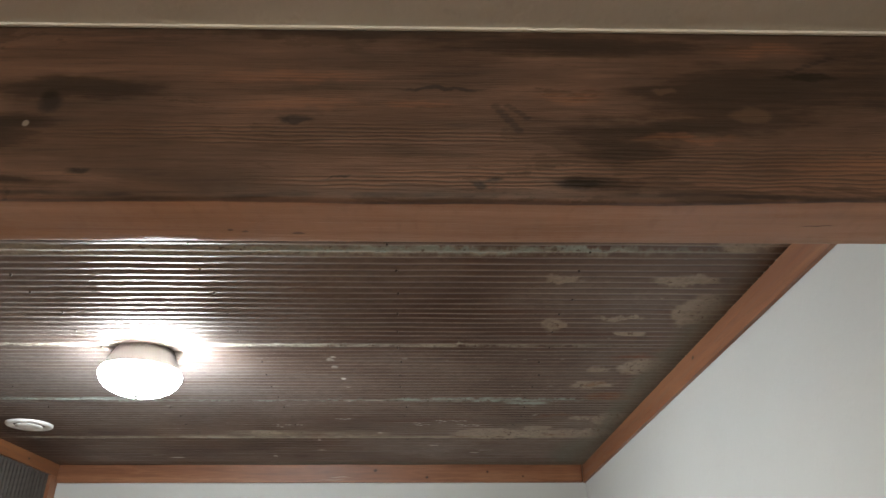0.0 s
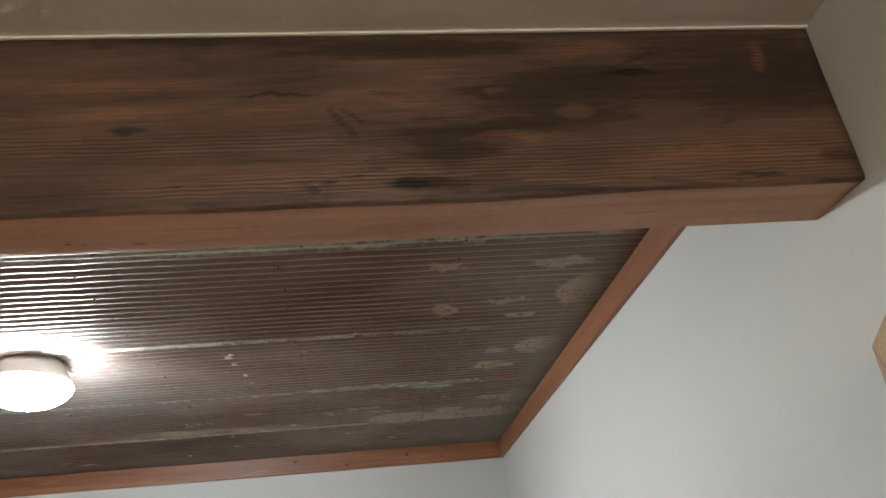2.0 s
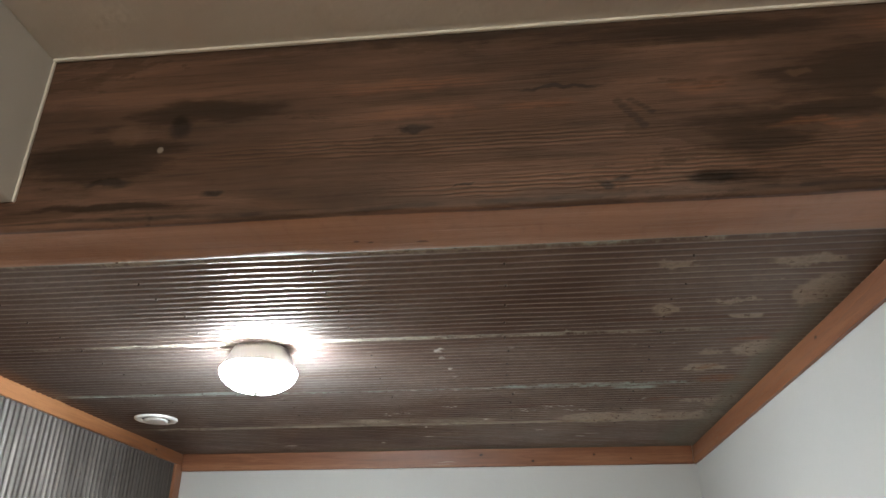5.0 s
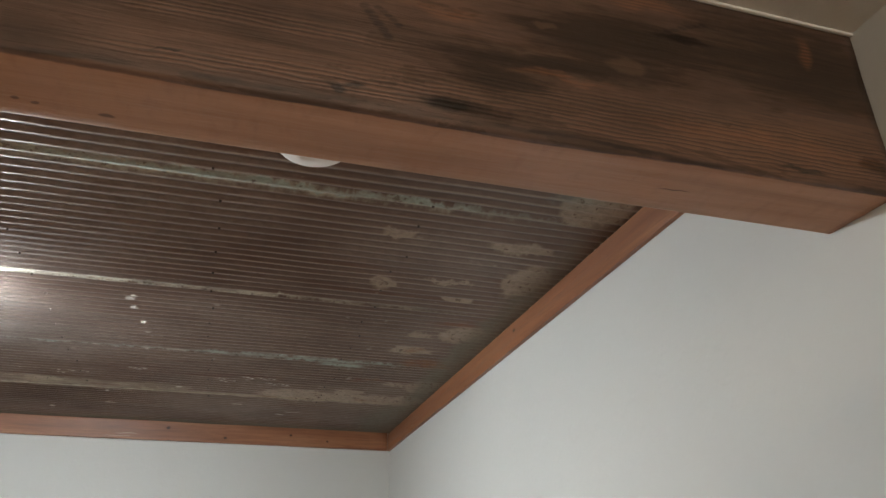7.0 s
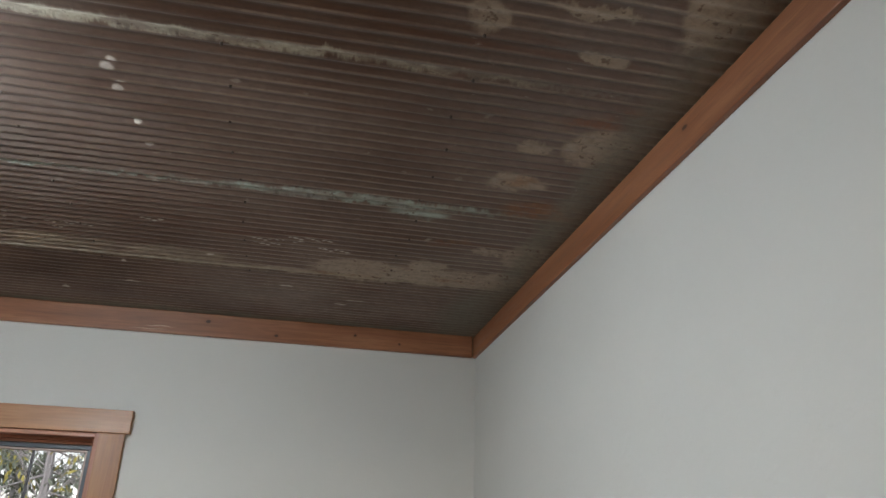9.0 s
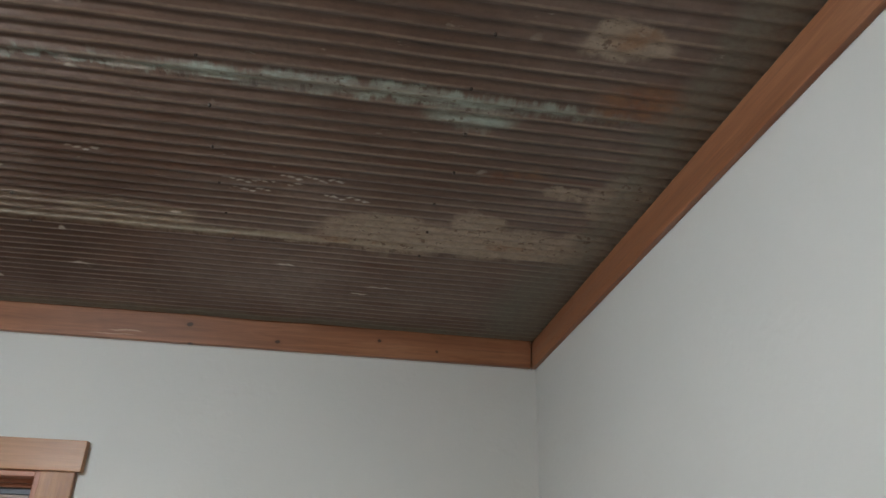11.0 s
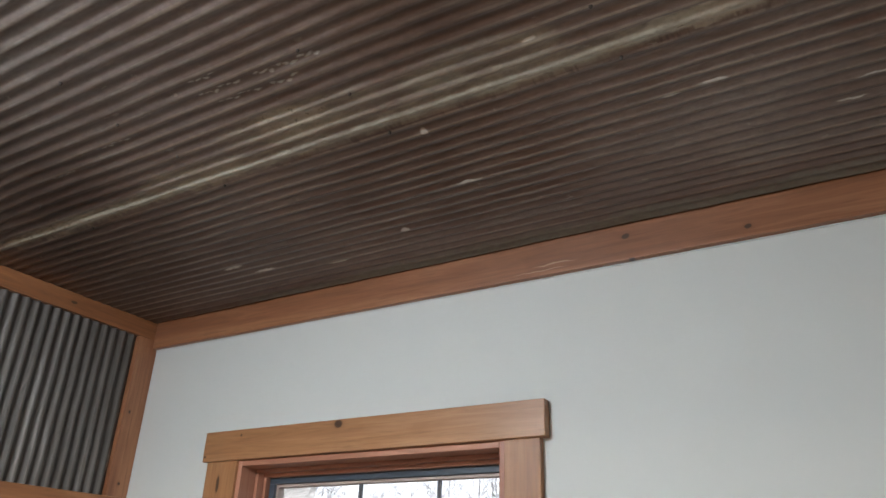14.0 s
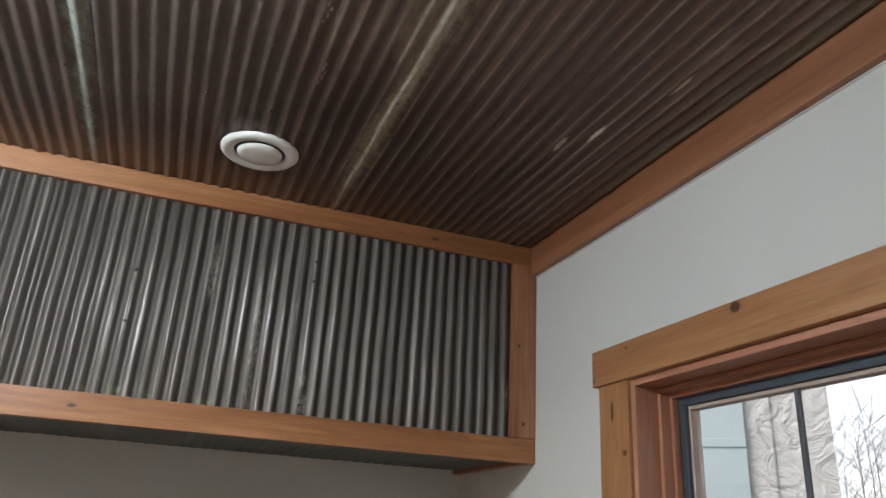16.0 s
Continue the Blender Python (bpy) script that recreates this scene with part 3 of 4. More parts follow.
def lathe(profile, x, y, z, steps=48, down=True):
    """A turned body: rows of radius and height below (or above) z."""
    bm, rings = bmesh.new(), []
    for r, h in profile:
        zz = z - h if down else z + h
        if r < 1e-5:
            rings.append([bm.verts.new((x, y, zz))])
        else:
            rings.append([bm.verts.new((x + r * math.cos(a), y + r * math.sin(a), zz)) for a in (math.tau * k / steps for k in range(steps))])
    for a, b in zip(rings, rings[1:]):
        for k in range(steps):
            q = [a[k % len(a)], a[(k + 1) % len(a)], b[(k + 1) % len(b)], b[k % len(b)]]
            q = [v for i, v in enumerate(q) if v not in q[:i]]
            if len(q) > 2:
                bm.faces.new(q)
    bmesh.ops.recalc_face_normals(bm, faces=bm.faces[:])
    return bm


def corrugated(place, a0, a1, b0, b1, seed, amp=0.003, drop=0.0, nb=36, per=8, thick=0.0015, phase=0.0):
    """A corrugated sheet as vertices and faces: waves along a, straight along b; place(a, b, h) gives the world place, h towards the room."""
    na = max(2, int(round((a1 - a0) / PITCH * per)))
    verts, faces, crest = [], [], []
    for side in (0, 1):
        for i in range(na + 1):
            a = a0 + (a1 - a0) * i / na
            for j in range(nb + 1):
                b = b0 + (b1 - b0) * j / nb
                wob = 0.0035 * noise.noise((b * 1.6, a * 2.0, seed)) + 0.0016 * noise.noise((b * 7, a * 3, seed + 5))
                wave = math.cos(math.tau * (a + phase + wob) / PITCH)
                crest.append(wave)
                h = amp * wave * (1 + 0.22 * noise.noise((b * 3, a * 30, seed + 9)))
                h += 0.0016 * noise.noise((b * 5, a * 9, seed + 2)) + drop * (a - a0) / (a1 - a0) - side * thick
                verts.append(place(a, b, h))
    m, off = nb + 1, (na + 1) * (nb + 1)
    for i in range(na):
        for j in range(nb):
            k = i * m + j
            faces.append((k, k + m, k + m + 1, k + 1))
            faces.append((off + k, off + k + 1, off + k + m + 1, off + k + m))
    for i in (0, na):
        row = len(verts)
        for s in (0, off):
            verts.extend(verts[s + i * m + j] for j in range(m))
            crest.extend([0.0] * m)
        faces.extend((row + j, row + j + 1, row + m + j + 1, row + m + j) for j in range(nb))
    for j in (0, nb):
        row = len(verts)
        for s in (0, off):
            verts.extend(verts[s + i * m + j] for i in range(na + 1))
            crest.extend([0.0] * (na + 1))
        faces.extend((row + i, row + i + 1, row + na + 1 + i + 1, row + na + 1 + i) for i in range(na))
    return verts, faces, crest


def from_lists(name, pieces, materials, slots=None):
    verts, faces, slot, crest = [], [], [], []
    for n, (v, f, c) in enumerate(pieces):
        crest.extend(c)
        faces.extend(tuple(i + len(verts) for i in q) for q in f)
        verts.extend(v)
        slot.extend([slots[n] if slots else 0] * len(f))
    me = bpy.data.meshes.new(name)
    me.from_pydata(verts, [], faces)
    for m in materials:
        me.materials.append(m)
    me.polygons.foreach_set("material_index", slot)
    me.polygons.foreach_set("use_smooth", [True] * len(faces))
    me.update()
    me.attributes.new("crest", "FLOAT", "POINT").data.foreach_set("value", crest)
    return new(name, me)


# ---- structure ----
T = 0.13
S = "structure"
tagged(mesh_object("floor", box(XW - T, T, YS - T, 0.16, -0.1, 0.0), M_floor), "brown wooden floor of room and passage", "floor", kind=S)
tagged(mesh_object("wall_east", box(0.0, T, YS - T, 0.16, 0.0, H + 0.1), M_wall), "white textured plaster wall", "wall", kind=S)
tagged(mesh_object("wall_north", boxes((XW, WX0, 0, 0.16, 0, H + 0.1), (WX1, 0, 0, 0.16, 0, H + 0.1), (WX0, WX1, 0, 0.16, 0, WZ0), (WX0, WX1, 0, 0.16, WZ1, H + 0.1)), M_wall),
       "white painted wall with a window", "wall", kind=S)
tagged(mesh_object("wall_west", box(XW - T, XW, YS - T, 0.16, 0, H + 0.1), M_wall), "white painted wall under the metal soffit", "wall", kind=S)
tagged(mesh_object("bulkhead_passage", box(XH - T, XH, YS, YB0 - 0.001, ZH, HP - 0.0005, bevel=0.004), M_wall), "white plaster bulkhead beside the passage, meeting the beam", "bulkhead", kind=S)
tagged(mesh_object("wall_end", box(XW, 0, YS - T, YS, 0, H + 0.1), M_wall), "white plaster end wall of the passage", "wall", kind=S)
tagged(mesh_object("ceiling_passage", box(XW, 0, YS, YB0, HP, H + 0.1), M_hall), "white textured plaster ceiling of the passage", "ceiling", kind=S)
# added slab, out of view: blocks daylight from above the sheets
tagged(mesh_object("ceiling_blocker", box(XW - T, T, YB0 + 0.0005, 0.16, H + 0.012, H + 0.1), M_floor), "unseen slab above the metal sheets that keeps daylight out", "ceiling", kind=S)

# metal ceiling: five lapped sheets and their nails in one mesh
sheets, slots = [], []
for k, y1 in enumerate(SEAMS):
    y0 = SEAMS[k + 1] - 0.05 if k + 1 < len(SEAMS) else YB1 - 0.01
    sheets.append(corrugated(lambda a, b, h: (b, a, HS - h), y0, y1 - 0.008, SX - 0.02, -0.008, 11 * k, drop=0.0025 if k else 0.001, nb=70))
    slots.append(0)
rng = random.Random(4)
for col in (-0.46, -0.915, -1.37, -1.825, -2.28):
    for k in range(22):
        y = -0.604 - 0.1335 * (k - 4) + rng.uniform(-0.006, 0.006)
        if not YB1 + 0.03 < y < -0.03:
            continue
        x, r = col + rng.uniform(-0.012, 0.012), 0.0026
        y = round(y / PITCH) * PITCH
        if y > -0.58:
            continue
        ring = [(x + r * math.cos(a), y + r * math.sin(a), HS - 0.0085) for a in (math.tau * i / 7 for i in range(7))]
        top = [(x + 1.3 * r * math.cos(a), y + 1.3 * r * math.sin(a), HS - 0.002) for a in (math.tau * i / 7 for i in range(7))]
        sheets.append((ring + top, [tuple(range(6, -1, -1))] + [(i, (i + 1) % 7, 7 + (i + 1) % 7, 7 + i) for i in range(7)], [0.0] * 14))
        slots.append(1)
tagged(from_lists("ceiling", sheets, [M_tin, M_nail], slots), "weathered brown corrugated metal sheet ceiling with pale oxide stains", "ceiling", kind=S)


def board(name, dims, mat, label, bevel=0.0025):
    return tagged(mesh_object(name, box(*dims, bevel=bevel), mat), label, "trim", kind=S)


board("trim_north", (SX + 0.001, -0.019, -0.02, 0.0, TRIM, TOP + 0.006), M_trim_x, "reddish-brown fir trim board under the metal ceiling")
east = box(-0.014, 0.0, YB1 + 0.001, 0.0, TRIM, TOP, bevel=0.0025)
for v in east.verts:      # the board runs a little out of level
    if v.co.z < TRIM + 0.01:
        v.co.z += 0.012 * v.co.y / YB1
tagged(mesh_object("trim_east", east, M_trim_east), "reddish-brown fir trim board under the metal ceiling", "trim", kind=S)
for name, d in (("caulk_north", (SX, -0.003, -0.0045, 0.0, TRIM - 0.0035, TRIM - 0.0005)), ("caulk_beam", (XH, 0.0, YB0 - 0.006, YB0 - 0.001, HP - 0.005, HP - 0.0003)),
                ("caulk_bulkhead", (XH + 0.0003, XH + 0.004, YB0 - 0.005, YB0 - 0.001, ZH, HP - 0.0055))):
    tagged(mesh_object(name, box(*d, bevel=0.001), M_wall if name == "caulk_north" else M_caulk), "thin white caulk line along the timber", "caulk", kind=S)


# ---- beam ----
def make_beam():
    bm, rings, steps, x0 = bmesh.new(), [], 220, XW + 0.001
    outline = []
    corners = [(YB0, ZB, 0.006), (YB1, ZB, 0.005), (YB1, H, 0.003), (YB0, H, 0.003)]
    for i, (y, z, r) in enumerate(corners):
        (py, pz, _), (ny, nz, _) = corners[i - 1], corners[(i + 1) % 4]
        for f in (0, 0.5, 1):
            dy1, dz1, dy2, dz2 = (py > y) - (py < y), (pz > z) - (pz < z), (ny > y) - (ny < y), (nz > z) - (nz < z)
            outline.append((y + r * (dy1 * (1 - f) ** 2 + dy2 * f * f), z + r * (dz1 * (1 - f) ** 2 + dz2 * f * f), i))
        span = max(abs(ny - y), abs(nz - z))
        for k in range(1, int(span / 0.02)):
            f = k * 0.02 / span
            outline.append((y + (ny - y) * f, z + (nz - z) * f, -1))
    for s in range(steps + 1):
        x = x0 + (-0.001 - x0) * s / steps
        ring = []
        for y, z, c in outline:
            d = 0.0016 * noise.noise((x * 2.5, y * 9, z * 14)) + 0.0008 * noise.noise((x * 9, y * 40, z * 60))
            oy, oz = d, 0.0
            if c == 0:   # worn lower edge
                w = max(0.0, noise.noise((x * 5, 3.1, 0.7))) * 0.004
                oy, oz = d + w * 0.6, w
            if z < ZB + 0.02:   # the near arris hangs a little lower along the middle
                oz -= 0.010 * min(1.0, 0.25 - 1.4 * x) * (YB1 - y) / (YB1 - YB0) * (1 if c != -1 or z < ZB + 0.001 else 0.4)
            if z > H - 0.01:
                oz = 0.0
            ring.append(bm.verts.new((x, y + oy, min(z + oz + (0 if z > ZB + 0.01 else 0.8 * d), H - 0.0005))))
        rings.append(ring)
    n = len(outline)
    for a, b in zip(rings, rings[1:]):
        for k in range(n):
            bm.faces.new((a[k], a[(k + 1) % n], b[(k + 1) % n], b[k]))
    bm.faces.new(rings[0][::-1])
    bm.faces.new(rings[-1])
    bmesh.ops.recalc_face_normals(bm, faces=bm.faces[:])
    return bm


tagged(mesh_object("ceiling_beam", make_beam(), M_beam, smooth=True), "old dark-stained rough timber beam with an orange-brown underside", "beam")

# ---- soffit with corrugated front ----
soffit = thing("soffit", (XW + SX) / 2, YB1 / 2, SZ, "box soffit clad in grey corrugated metal with fir trim", "soffit", kind=S)
Y0 = YB1 + 0.002
for name, d, m in (("top_trim", (SX - 0.02, SX, Y0, -0.0005, 2.370, TOP + 0.003), M_trim_y), ("bottom_trim", (SX - 0.02, SX, Y0, -0.0005, SZ, 1.861), M_trim_y),
                   ("end_trim", (SX - 0.02, SX + 0.0005, -0.077, -0.0005, 1.8615, 2.3695), M_trim_z), ("return_trim", (XW + 0.001, SX - 0.021, -0.03, -0.0005, SZ, SZ + 0.02), M_trim_x)):
    hang(part(name, box(*d, bevel=0.002), m, soffit), soffit)
hang(part("core", box(XW + 0.001, SX - 0.035, Y0, -0.001, SZ + 0.025, H - 0.008), M_floor, soffit, "wooden framing behind the sheets"), soffit)
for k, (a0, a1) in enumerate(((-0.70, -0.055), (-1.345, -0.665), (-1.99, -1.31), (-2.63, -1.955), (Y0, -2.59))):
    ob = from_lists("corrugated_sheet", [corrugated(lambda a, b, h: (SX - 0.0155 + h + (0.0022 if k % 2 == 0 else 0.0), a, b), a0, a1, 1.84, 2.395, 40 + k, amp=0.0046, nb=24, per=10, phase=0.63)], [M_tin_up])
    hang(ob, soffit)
for a, z in ((-0.665, 2.27), (-0.664, 2.215), (-1.085, 2.17), (-1.085, 2.04), (-0.42, 2.25), (-0.655, 1.885), (-1.5, 2.17), (-1.93, 2.17)):
    a = round((a + 0.63) / PITCH) * PITCH - 0.63
    bm = bmesh.new()
    bmesh.ops.create_uvsphere(bm, u_segments=8, v_segments=5, radius=0.0042)
    bmesh.ops.transform(bm, matrix=Matrix.Translation((SX - 0.0085, a, z)) @ Matrix.Diagonal((0.6, 1, 1, 1)), verts=bm.verts[:])
    hang(part("nail", bm, M_nail, soffit, "dark nail head", True), soffit)
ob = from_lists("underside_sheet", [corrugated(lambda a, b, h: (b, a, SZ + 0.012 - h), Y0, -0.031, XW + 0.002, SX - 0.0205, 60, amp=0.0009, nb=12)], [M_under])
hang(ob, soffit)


# ---- window ----
win = thing("window_1", (WX0 + WX1) / 2, 0.05, WZ0, "fir-cased window with dark frame and narrow black grille bars", "window", kind=S)
P = -0.02


def wpart(name, dims, mat, label="", bevel=0.002, parent=None):
    return hang(part(name, box(*dims, bevel=bevel), mat, win, label), win)


wpart("head_casing", (-2.393, -1.314, -0.028, 0.0, WZ1, 2.033), M_head, "golden fir head casing with a dark knot")
wpart("side_casing", (-2.378, WX0, P, 0.0, WZ0 - 0.02, WZ1 - 0.0005), M_leg)
wpart("side_casing", (WX1, -1.33, P, 0.0, WZ0 - 0.02, WZ1 - 0.0005), M_leg)
wpart("sill", (-2.40, -1.31, -0.05, 0.0, WZ0 - 0.05, WZ0 - 0.0205), M_head)
for x0, x1 in ((WX0 + 0.0005, WX0 + 0.016), (WX1 - 0.016, WX1 - 0.0005)):
    wpart("side_jamb", (x0, x1, -0.012, 0.135, WZ0, WZ1 - 0.0005), M_jambz)
wpart("head_jamb", (WX0 + 0.0165, WX1 - 0.0165, -0.012, 0.135, WZ1 - 0.016, WZ1 - 0.0005), M_jamb)
wpart("sill_board", (WX0 + 0.0165, WX1 - 0.0165, -0.012, 0.135, WZ0, WZ0 + 0.016), M_jamb)
for y0, y1, s in ((0.045, 0.07, 0.011), (0.0705, 0.088, 0.02)):
    a, b, c = WX0 + 0.017, WX1 - 0.017, WZ1 - 0.0165
    wpart("stop_moulding", (a, b, y0, y1, c - s, c), M_jamb)
    wpart("stop_moulding", (a, a + s, y0, y1, WZ0 + 0.017, c - s - 0.0005), M_jambz)
    wpart("stop_moulding", (b - s, b, y0, y1, WZ0 + 0.017, c - s - 0.0005), M_jambz)
FX0, FX1, FZ0, FZ1 = WX0 + 0.017, WX1 - 0.017, WZ0 + 0.017, WZ1 - 0.017


def ring_frame(name, x0, x1, z0, z1, w, y0, y1, mat, label=""):
    bm = boxes((x0, x1, y0, y1, z1 - w, z1, 0.0015), (x0, x1, y0, y1, z0, z0 + w, 0.0015), (x0, x0 + w, y0, y1, z0 + w, z1 - w, 0.0015), (x1 - w, x1, y0, y1, z0 + w, z1 - w, 0.0015))
    return hang(part(name, bm, mat, win, label), win)


ring_frame("outer_frame", FX0, FX1, FZ0, FZ1, 0.0365, 0.0885, 0.125, M_clad, "dark blue-grey clad window frame")
ring_frame("sash", FX0 + 0.037, FX1 - 0.037, FZ0 + 0.037, FZ1 - 0.037, 0.008, 0.098, 0.125, M_sash, "pale window sash")
GX0, GX1, GZ0, GZ1 = FX0 + 0.045, FX1 - 0.045, FZ0 + 0.045, FZ1 - 0.045
pane = hang(part("pane", box(GX0 - 0.003, GX1 + 0.003, 0.113, 0.116, GZ0 - 0.003, GZ1 + 0.003), M_glass, win, "clear window glass"), win)
pane.visible_shadow = False
for x in (-1.912, -1.664):
    wpart("grille_bar", (x - 0.005, x + 0.005, 0.104, 0.112, GZ0, GZ1), M_bar, bevel=0.001)
wpart("grille_bar", (GX0, GX1, 0.105, 0.111, 1.36, 1.372), M_bar, bevel=0.001)

# ---- lamp, vent, smoke detector ----
def dome_lamp(x, y, z, glass, label):
    lamp = thing("ceiling_lamp", x, y, z, label, "lamp")
    r = 0.121
    hang(part("pan", lathe([(0, 0.0), (0.07, 0.0), (0.086, 0.003), (0.094, 0.02), (0.108, 0.052), (0.116, 0.062), (0.1175, 0.068), (0.115, 0.0685), (0.11, 0.067), (0, 0.066)], x, y, z, 48), M_enamel, lamp, "white enamel lamp pan", True), lamp)
    hang(part("glass_dome", lathe([(0.0, 0.069), (0.105, 0.0695), (r * 0.97, 0.0715), (r * 0.99, 0.0735)] + [(r * math.cos(a) ** 0.9 if a < 1.55 else 0.0, 0.076 + 0.065 * math.sin(a)) for a in (math.pi / 2 * k / 14 for k in range(15))], x, y, z, 48), glass, lamp, "glowing white glass dome", True), lamp)
    hang(part("finial", lathe([(0.011, 0.139), (0.012, 0.144), (0.007, 0.148), (0.004, 0.152), (0, 0.153)], x, y, z, 16), M_nickel, lamp, "small metal finial", True), lamp)


dome_lamp(-1.704, -1.757, H - 0.007, M_dome, "lit white glass dome ceiling lamp on the metal ceiling")
# unseen lamp, assumed for the light on the beam's near face
dome_lamp(-0.76, -5.9, HP, M_dome_warm, "assumed, unseen dome ceiling lamp that lights the passage and beam")

VX, VY = -2.482, -0.871
vent = thing("ceiling_vent", VX, VY, HS - 0.006, "round white disc valve air vent in the metal ceiling", "vent")
VZ = HS - 0.006
hang(part("ring", lathe([(0.060, -0.004), (0.0605, 0.004), (0.064, 0.0065), (0.078, 0.008), (0.087, 0.006), (0.091, 0.002), (0.091, -0.003)], VX, VY, VZ, 48), M_white, vent, smooth=True), vent)
hang(part("disc", lathe([(0, 0.0), (0.04, 0.001), (0.0525, 0.005), (0.0515, 0.009), (0.035, 0.0108), (0, 0.0115)], VX, VY, VZ, 40), M_white, vent, smooth=True), vent)
hang(part("throat", lathe([(0, -0.004), (0.0603, -0.004), (0.0603, 0.0), (0, 0.0)], VX, VY, VZ, 32), M_grey, vent, "dark vent throat"), vent)

DX, DY = -0.745, -2.671
alarm = thing("smoke_detector", DX, DY, HS - 0.003, "round white plastic smoke detector on the metal ceiling", "smoke detector")
hang(part("base", lathe([(0, 0), (0.068, 0), (0.071, 0.004), (0.071, 0.014), (0, 0.014)], DX, DY, HS - 0.003, 40), M_white, alarm, smooth=False), alarm)
DZ = HS - 0.003
hang(part("cover", lathe([(0.066, 0.0145), (0.0672, 0.028), (0.0655, 0.038), (0.061, 0.0435), (0.054, 0.046), (0.034, 0.0472), (0.030, 0.0468), (0.024, 0.0455), (0, 0.0448)], DX, DY, DZ, 48), M_white, alarm, "domed plastic cover with a shallow dish", True), alarm)
for k in range(4):
    u = -0.046 + 0.0062 * k
    hang(part("slot", box(DX + u, DX + u + 0.0022, DY + 0.002, DY + 0.019, DZ - 0.0475, DZ - 0.0455), M_grey, alarm), alarm)
hang(part("test_light", lathe([(0.0028, 0.0455), (0.0024, 0.0485), (0, 0.049)], DX + 0.038, DY - 0.018, DZ, 12), M_grey, alarm, smooth=True), alarm)


# ---- glazed door standing ajar in the passage ----
def make_door():
    ux, uy = -0.461, -0.887
    hx, hy, top, wide, rail, th = -0.034, -3.085, 1.922, 0.74, 0.13, 0.035
    nx, ny = -uy, ux  # away from the camera's side

    def at(u, z, d):
        return (hx + ux * u + nx * d, hy + uy * u + ny * d, z)

    def prism(pts, d0, d1):
        bm = bmesh.new()
        a = [bm.verts.new(at(u, z, d0)) for u, z in pts]
        b = [bm.verts.new(at(u, z, d1)) for u, z in pts]
        bm.faces.new(a)
        bm.faces.new(b[::-1])
        for k in range(len(pts)):
            bm.faces.new((a[k], b[k], b[(k + 1) % len(pts)], a[(k + 1) % len(pts)]))
        bmesh.ops.recalc_face_normals(bm, faces=bm.faces[:])
        bmesh.ops.bevel(bm, geom=bm.edges[:], offset=0.0015, segments=1, affect="EDGES")
        return bm

    door = thing("door", hx, hy, 0.0, "honey-coloured wooden glazed door standing ajar", "door")
    z0, z1 = 0.012, top
    o = [(0, z0), (wide, z0), (wide, z1), (0, z1)]
    i = [(rail, z0 + rail), (wide - rail, z0 + rail), (wide - rail, z1 - rail), (rail, z1 - rail)]
    for name, k, m in (("bottom_rail", 0, M_door), ("stile", 1, M_stile), ("top_rail", 2, M_door), ("stile", 3, M_stile)):
        j = (k + 1) % 4
        hang(part(name, prism([o[k], o[j], i[j], i[k]], 0.0, th), m, door), door)
    w = 0.018
    n = [(rail + w, z0 + rail + w), (wide - rail - w, z0 + rail + w), (wide - rail - w, z1 - rail - w), (rail + w, z1 - rail - w)]
    for k in range(4):
        j = (k + 1) % 4
        hang(part("moulding", prism([i[k], i[j], n[j], n[k]], 0.004, th - 0.004), M_mould, door, "dark inner moulding"), door)
    hang(part("glass", prism(n, 0.014, 0.02), M_frost, door, "grey frosted glass"), door)


make_door()

# ---- outside ----
_n = Nodes("damp grass and leaves")
M_ground = _n.done(_n.mix(_n.noise(size=3, detail=6), (0.05, 0.055, 0.025), (0.12, 0.09, 0.05)), 0.9)
_n = Nodes("wrinkled house wrap")
_w = _n.noise((2.2, 2.2, 3.0), 1.6, 5, 0.5, twist=2.0)
M_wrap = _n.done(_n.mix(_n.noise(size=1.2), (0.44, 0.42, 0.40), (0.53, 0.51, 0.49)), 0.45, bump=_w, depth=0.06, strength=0.9)
_n = Nodes("pale blue board")
M_blue = _n.done(_n.mix(_n.noise(size=4), (0.35, 0.42, 0.43), (0.40, 0.46, 0.47)), 0.6)
_n = Nodes("grey roof shingle")
M_roof = _n.done(_n.mix(_n.noise(size=8), (0.10, 0.10, 0.10), (0.17, 0.165, 0.16)), 0.9)
_n = Nodes("tree bark")
M_bark = _n.done(_n.mix(_n.noise((8, 8, 2), 3), (0.27, 0.25, 0.255), (0.38, 0.36, 0.365)), 0.9)
_n = Nodes("evergreen needles")
M_leaf = _n.done(_n.mix(_n.noise(size=2.5), (0.12, 0.15, 0.11), (0.21, 0.23, 0.17)), 0.7)
_n = Nodes("yellowing leaves")
M_yellow = _n.done(_n.mix(_n.noise(size=4), (0.25, 0.22, 0.05), (0.36, 0.31, 0.09)), 0.7)
tagged(mesh_object("ground", boxes((-400, 400, 0.3, 400, -0.62, -0.6), (-400, 400, -400, 0.3, -0.64, -0.62)), M_ground), "damp grass with fallen leaves", "ground", kind=S)

house = thing("neighbour_house", -5.53, 4.0, -0.6, "unfinished neighbouring house in wrinkled grey house wrap", "house")
TURN = pose(-5.53, 4.0, 0.0, 0, 0, 48)


def hpart(name, dims, mat, label="", bevel=0.0):
    bm = box(*dims, bevel=bevel)
    bm.transform(TURN)
    return hang(part(name, bm, mat, house, label), house)


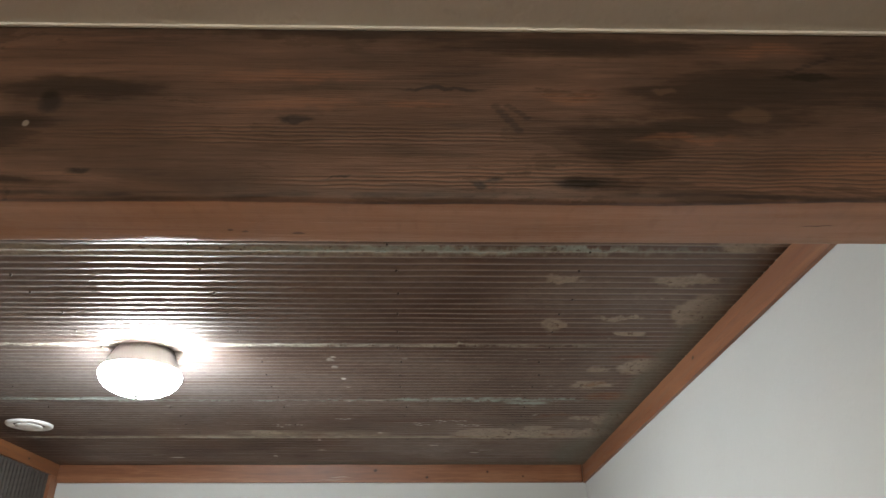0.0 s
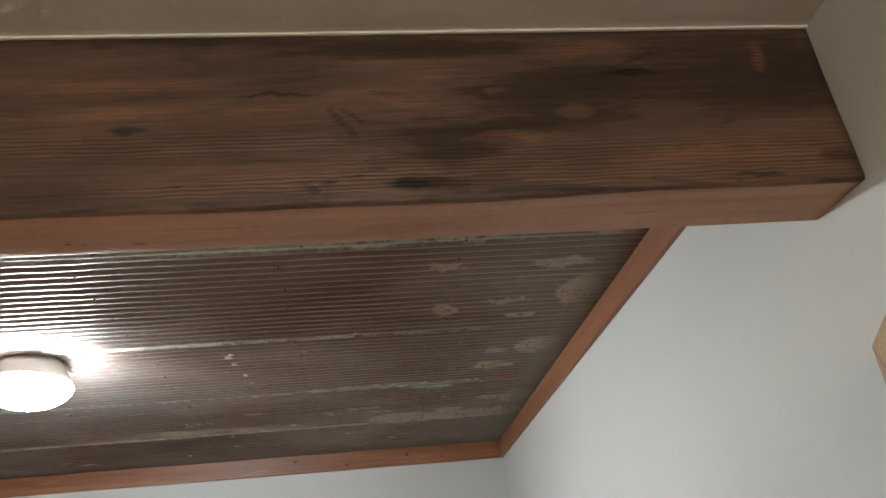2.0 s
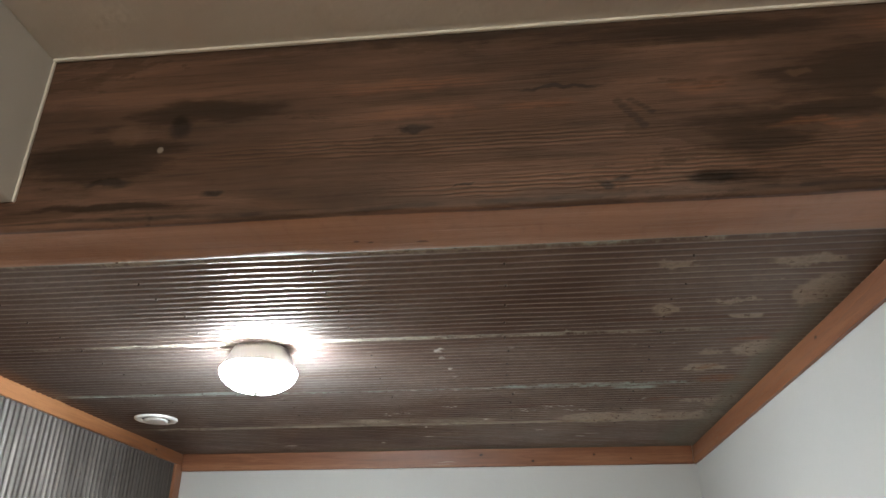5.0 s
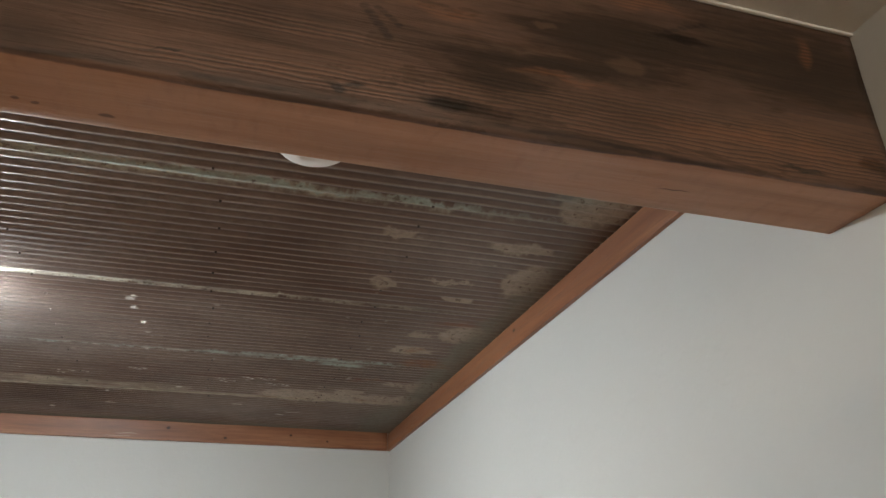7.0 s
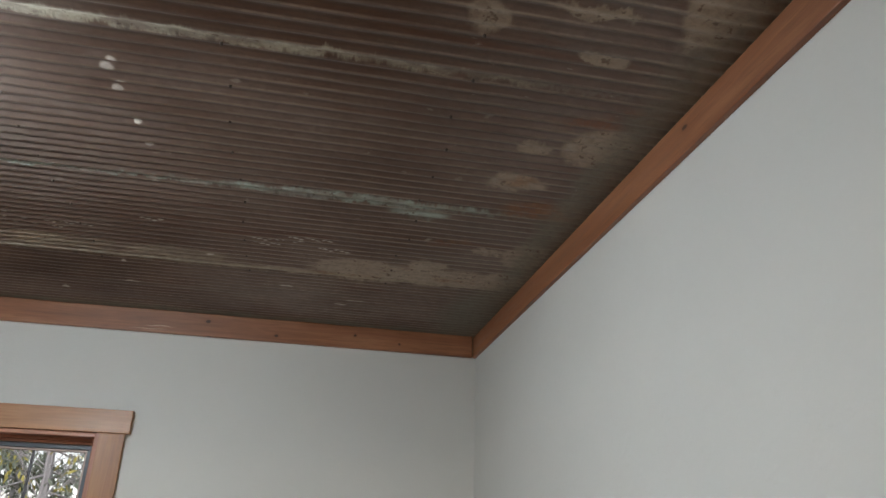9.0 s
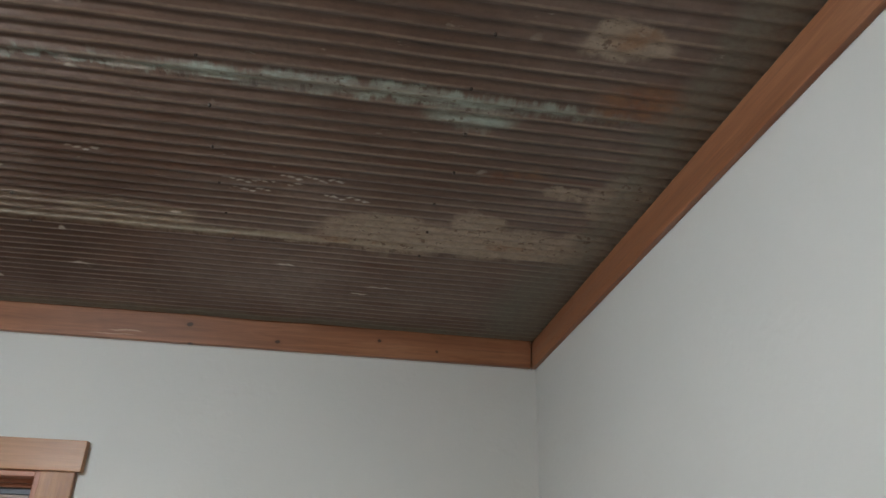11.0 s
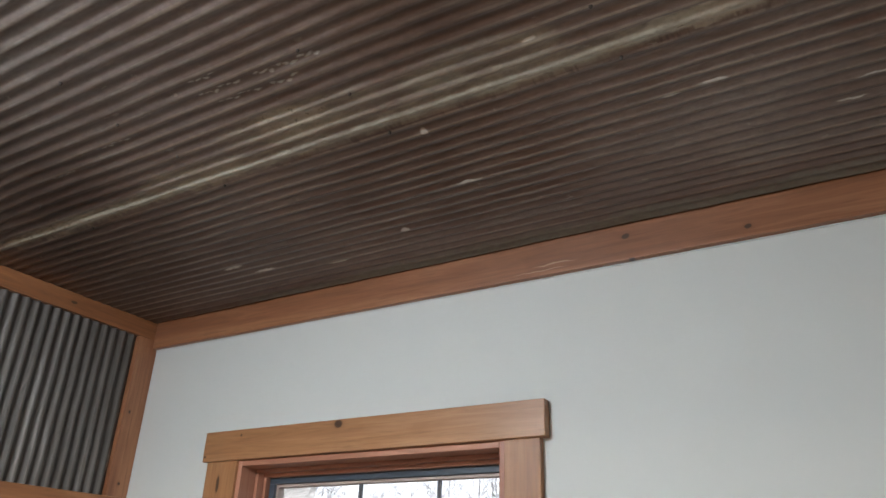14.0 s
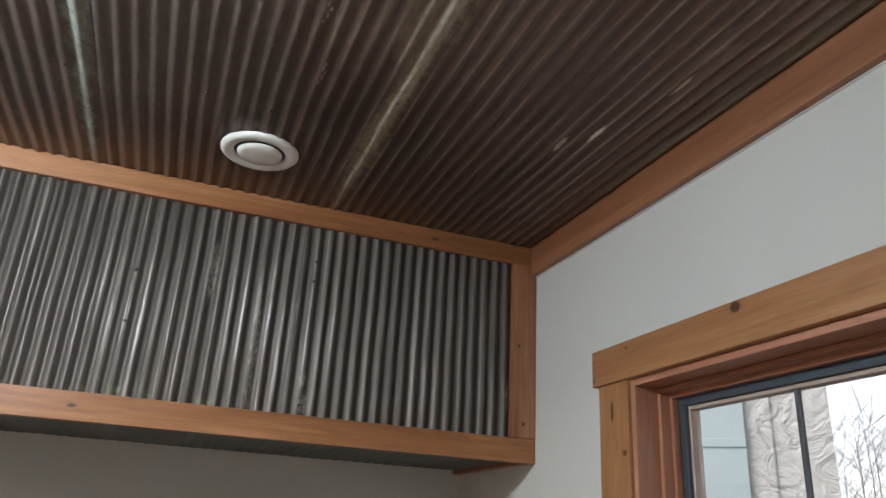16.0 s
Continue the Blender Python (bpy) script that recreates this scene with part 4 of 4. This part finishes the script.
hpart("wall", (-6.4, 0.15, 0.0, 5.0, -0.6, 4.6), M_wrap, "walls in wrinkled grey house wrap")
for x in (-0.33, -1.9, -3.1, -4.4):
    hpart("batten", (x - 0.03, x + 0.03, -0.022, -0.0005, -0.5, 4.55), M_wrap, bevel=0.004)
hpart("panel", (-1.5, -0.51, -0.045, -0.023, -0.5, 4.5), M_blue, "pale blue sheathing panel", 0.003)
hpart("panel_strip", (-1.5, -0.51, -0.06, -0.0455, 2.42, 2.49), M_blue, "", 0.004)
roof = bmesh.new()
rv = [roof.verts.new(p) for p in ((-6.8, -0.4, 4.601), (0.35, -0.4, 4.601), (0.35, 5.4, 4.601), (-6.8, 5.4, 4.601), (-6.8, 2.5, 6.6), (0.35, 2.5, 6.6))]
for q in ((0, 1, 5, 4), (2, 3, 4, 5), (1, 2, 5), (3, 0, 4), (3, 2, 1, 0)):
    roof.faces.new([rv[k] for k in q])
roof.transform(TURN)
hang(part("roof", roof, M_roof, house, "grey shingle roof"), house)


def limb(bm, a, b, r0, r1, steps=6):
    a, b = Vector(a), Vector(b)
    q = (b - a).to_track_quat("Z", "Y")
    rings = []
    for p, r in ((a, r0), (b, r1)):
        rings.append([bm.verts.new(p + q @ Vector((r * math.cos(t), r * math.sin(t), 0))) for t in (math.tau * k / steps for k in range(steps))])
    for k in range(steps):
        bm.faces.new((rings[0][k], rings[0][(k + 1) % steps], rings[1][(k + 1) % steps], rings[1][k]))


def tree(x, y, height, seed, evergreen, leaf=None, label=""):
    r = random.Random(seed)
    t = thing("tree", x, y, -0.6, label, "tree", group="trees outside")
    bm, lm = bmesh.new(), bmesh.new()
    p, rad = Vector((x, y, -0.6)), height * (0.012 if evergreen else 0.0062)
    tips, n = [], 9
    for k in range(n):
        q = p + Vector((r.uniform(-0.06, 0.06), r.uniform(-0.06, 0.06), 1)) * (height / n)
        limb(bm, p, q, rad * (1 - k / n) + 0.008, rad * (1 - (k + 1) / n) + 0.008)
        if k >= 1:
            for _ in range(7 if evergreen else 5):
                a, up = r.uniform(0, math.tau), (r.uniform(-0.35, 0.1) if evergreen else r.uniform(0.5, 1.5))
                ln = height * (0.2 * (1 - k / n) + 0.05 if evergreen else 0.19) * r.uniform(0.6, 1.1)
                s = p.lerp(q, r.random())
                e = s + Vector((math.cos(a), math.sin(a), up)) * ln
                limb(bm, s, e, rad * 0.2 + 0.003, 0.003, 4)
                tips.append((s, e))
                for _ in range(3):
                    s2 = s.lerp(e, r.uniform(0.3, 0.95))
                    e2 = s2 + Vector((math.cos(a + r.uniform(-0.9, 0.9)), math.sin(a + r.uniform(-0.9, 0.9)), up * 0.7 + r.uniform(-0.1, 0.3))) * ln * 0.4
                    limb(bm, s2, e2, 0.006, 0.002, 3)
                    for _ in range(0 if evergreen else 4):
                        s3 = s2.lerp(e2, r.uniform(0.2, 1.0))
                        e3 = s3 + Vector((r.uniform(-1, 1), r.uniform(-1, 1), r.uniform(-0.1, 1.0))) * ln * 0.22
                        limb(bm, s3, e3, 0.004, 0.0015, 3)
                    tips.append((s2, e2))
        p = q
    hang(part("trunk", bm, M_bark, t), t)
    if leaf:
        for s, e in tips:
            for _ in range(20 if evergreen else 3):
                c = s.lerp(e, r.uniform(0.15, 1.05)) + Vector((r.gauss(0, 0.07), r.gauss(0, 0.07), r.gauss(-0.06, 0.08)))
                d = Vector((r.gauss(0, 1), r.gauss(0, 1), -1.2)).normalized() * r.uniform(0.07, 0.17)
                w = d.cross(Vector((r.gauss(0, 1), r.gauss(0, 1), r.gauss(0, 1)))).normalized() * r.uniform(0.010, 0.022)
                lm.faces.new([lm.verts.new(v) for v in (c - w, c + d * 0.5 - w * 1.1, c + d, c + d * 0.5 + w * 1.1)])
        hang(part("crown", lm, leaf, t), t)
    else:
        lm.free()


EV, BARE = "tall evergreen tree with drooping grey-green branches", "bare leafless tree with thin grey branches"
for x, y, h in ((-4.6, 9.0, 8), (-3.9, 8.2, 7), (-3.0, 10.4, 9)):
    tree(x, y, h, int(x * 10 + y * 7), True, M_leaf, EV)
tree(-3.75, 7.3, 4.2, 5, False, M_yellow, "small tree with a few yellowing leaves")
for x, y, h in ((-2.9, 9.0, 9), (-3.2, 11.5, 10), (-2.4, 12.0, 8), (-4.4, 13.0, 10), (-1.9, 10.6, 8)):
    tree(x, y, h, int(50 + x * 9 + y * 5), False, None, BARE)
thicket = random.Random(21)
for k in range(46):      # young bare wood behind the house, low in the middle and rising to the east
    far, turn = thicket.uniform(24, 40), radians(46 + 0.56 * k + thicket.uniform(-0.5, 0.5))
    rise = (0.13, 0.15, 0.11, 0.11, 0.15, 0.19, 0.22)[min(k // 5, 6)] * thicket.uniform(0.8, 1.1)
    tree(-0.8 - far * math.cos(turn), -1.1 + far * math.sin(turn), 2.2 + far * rise, 300 + k, False, None, BARE)
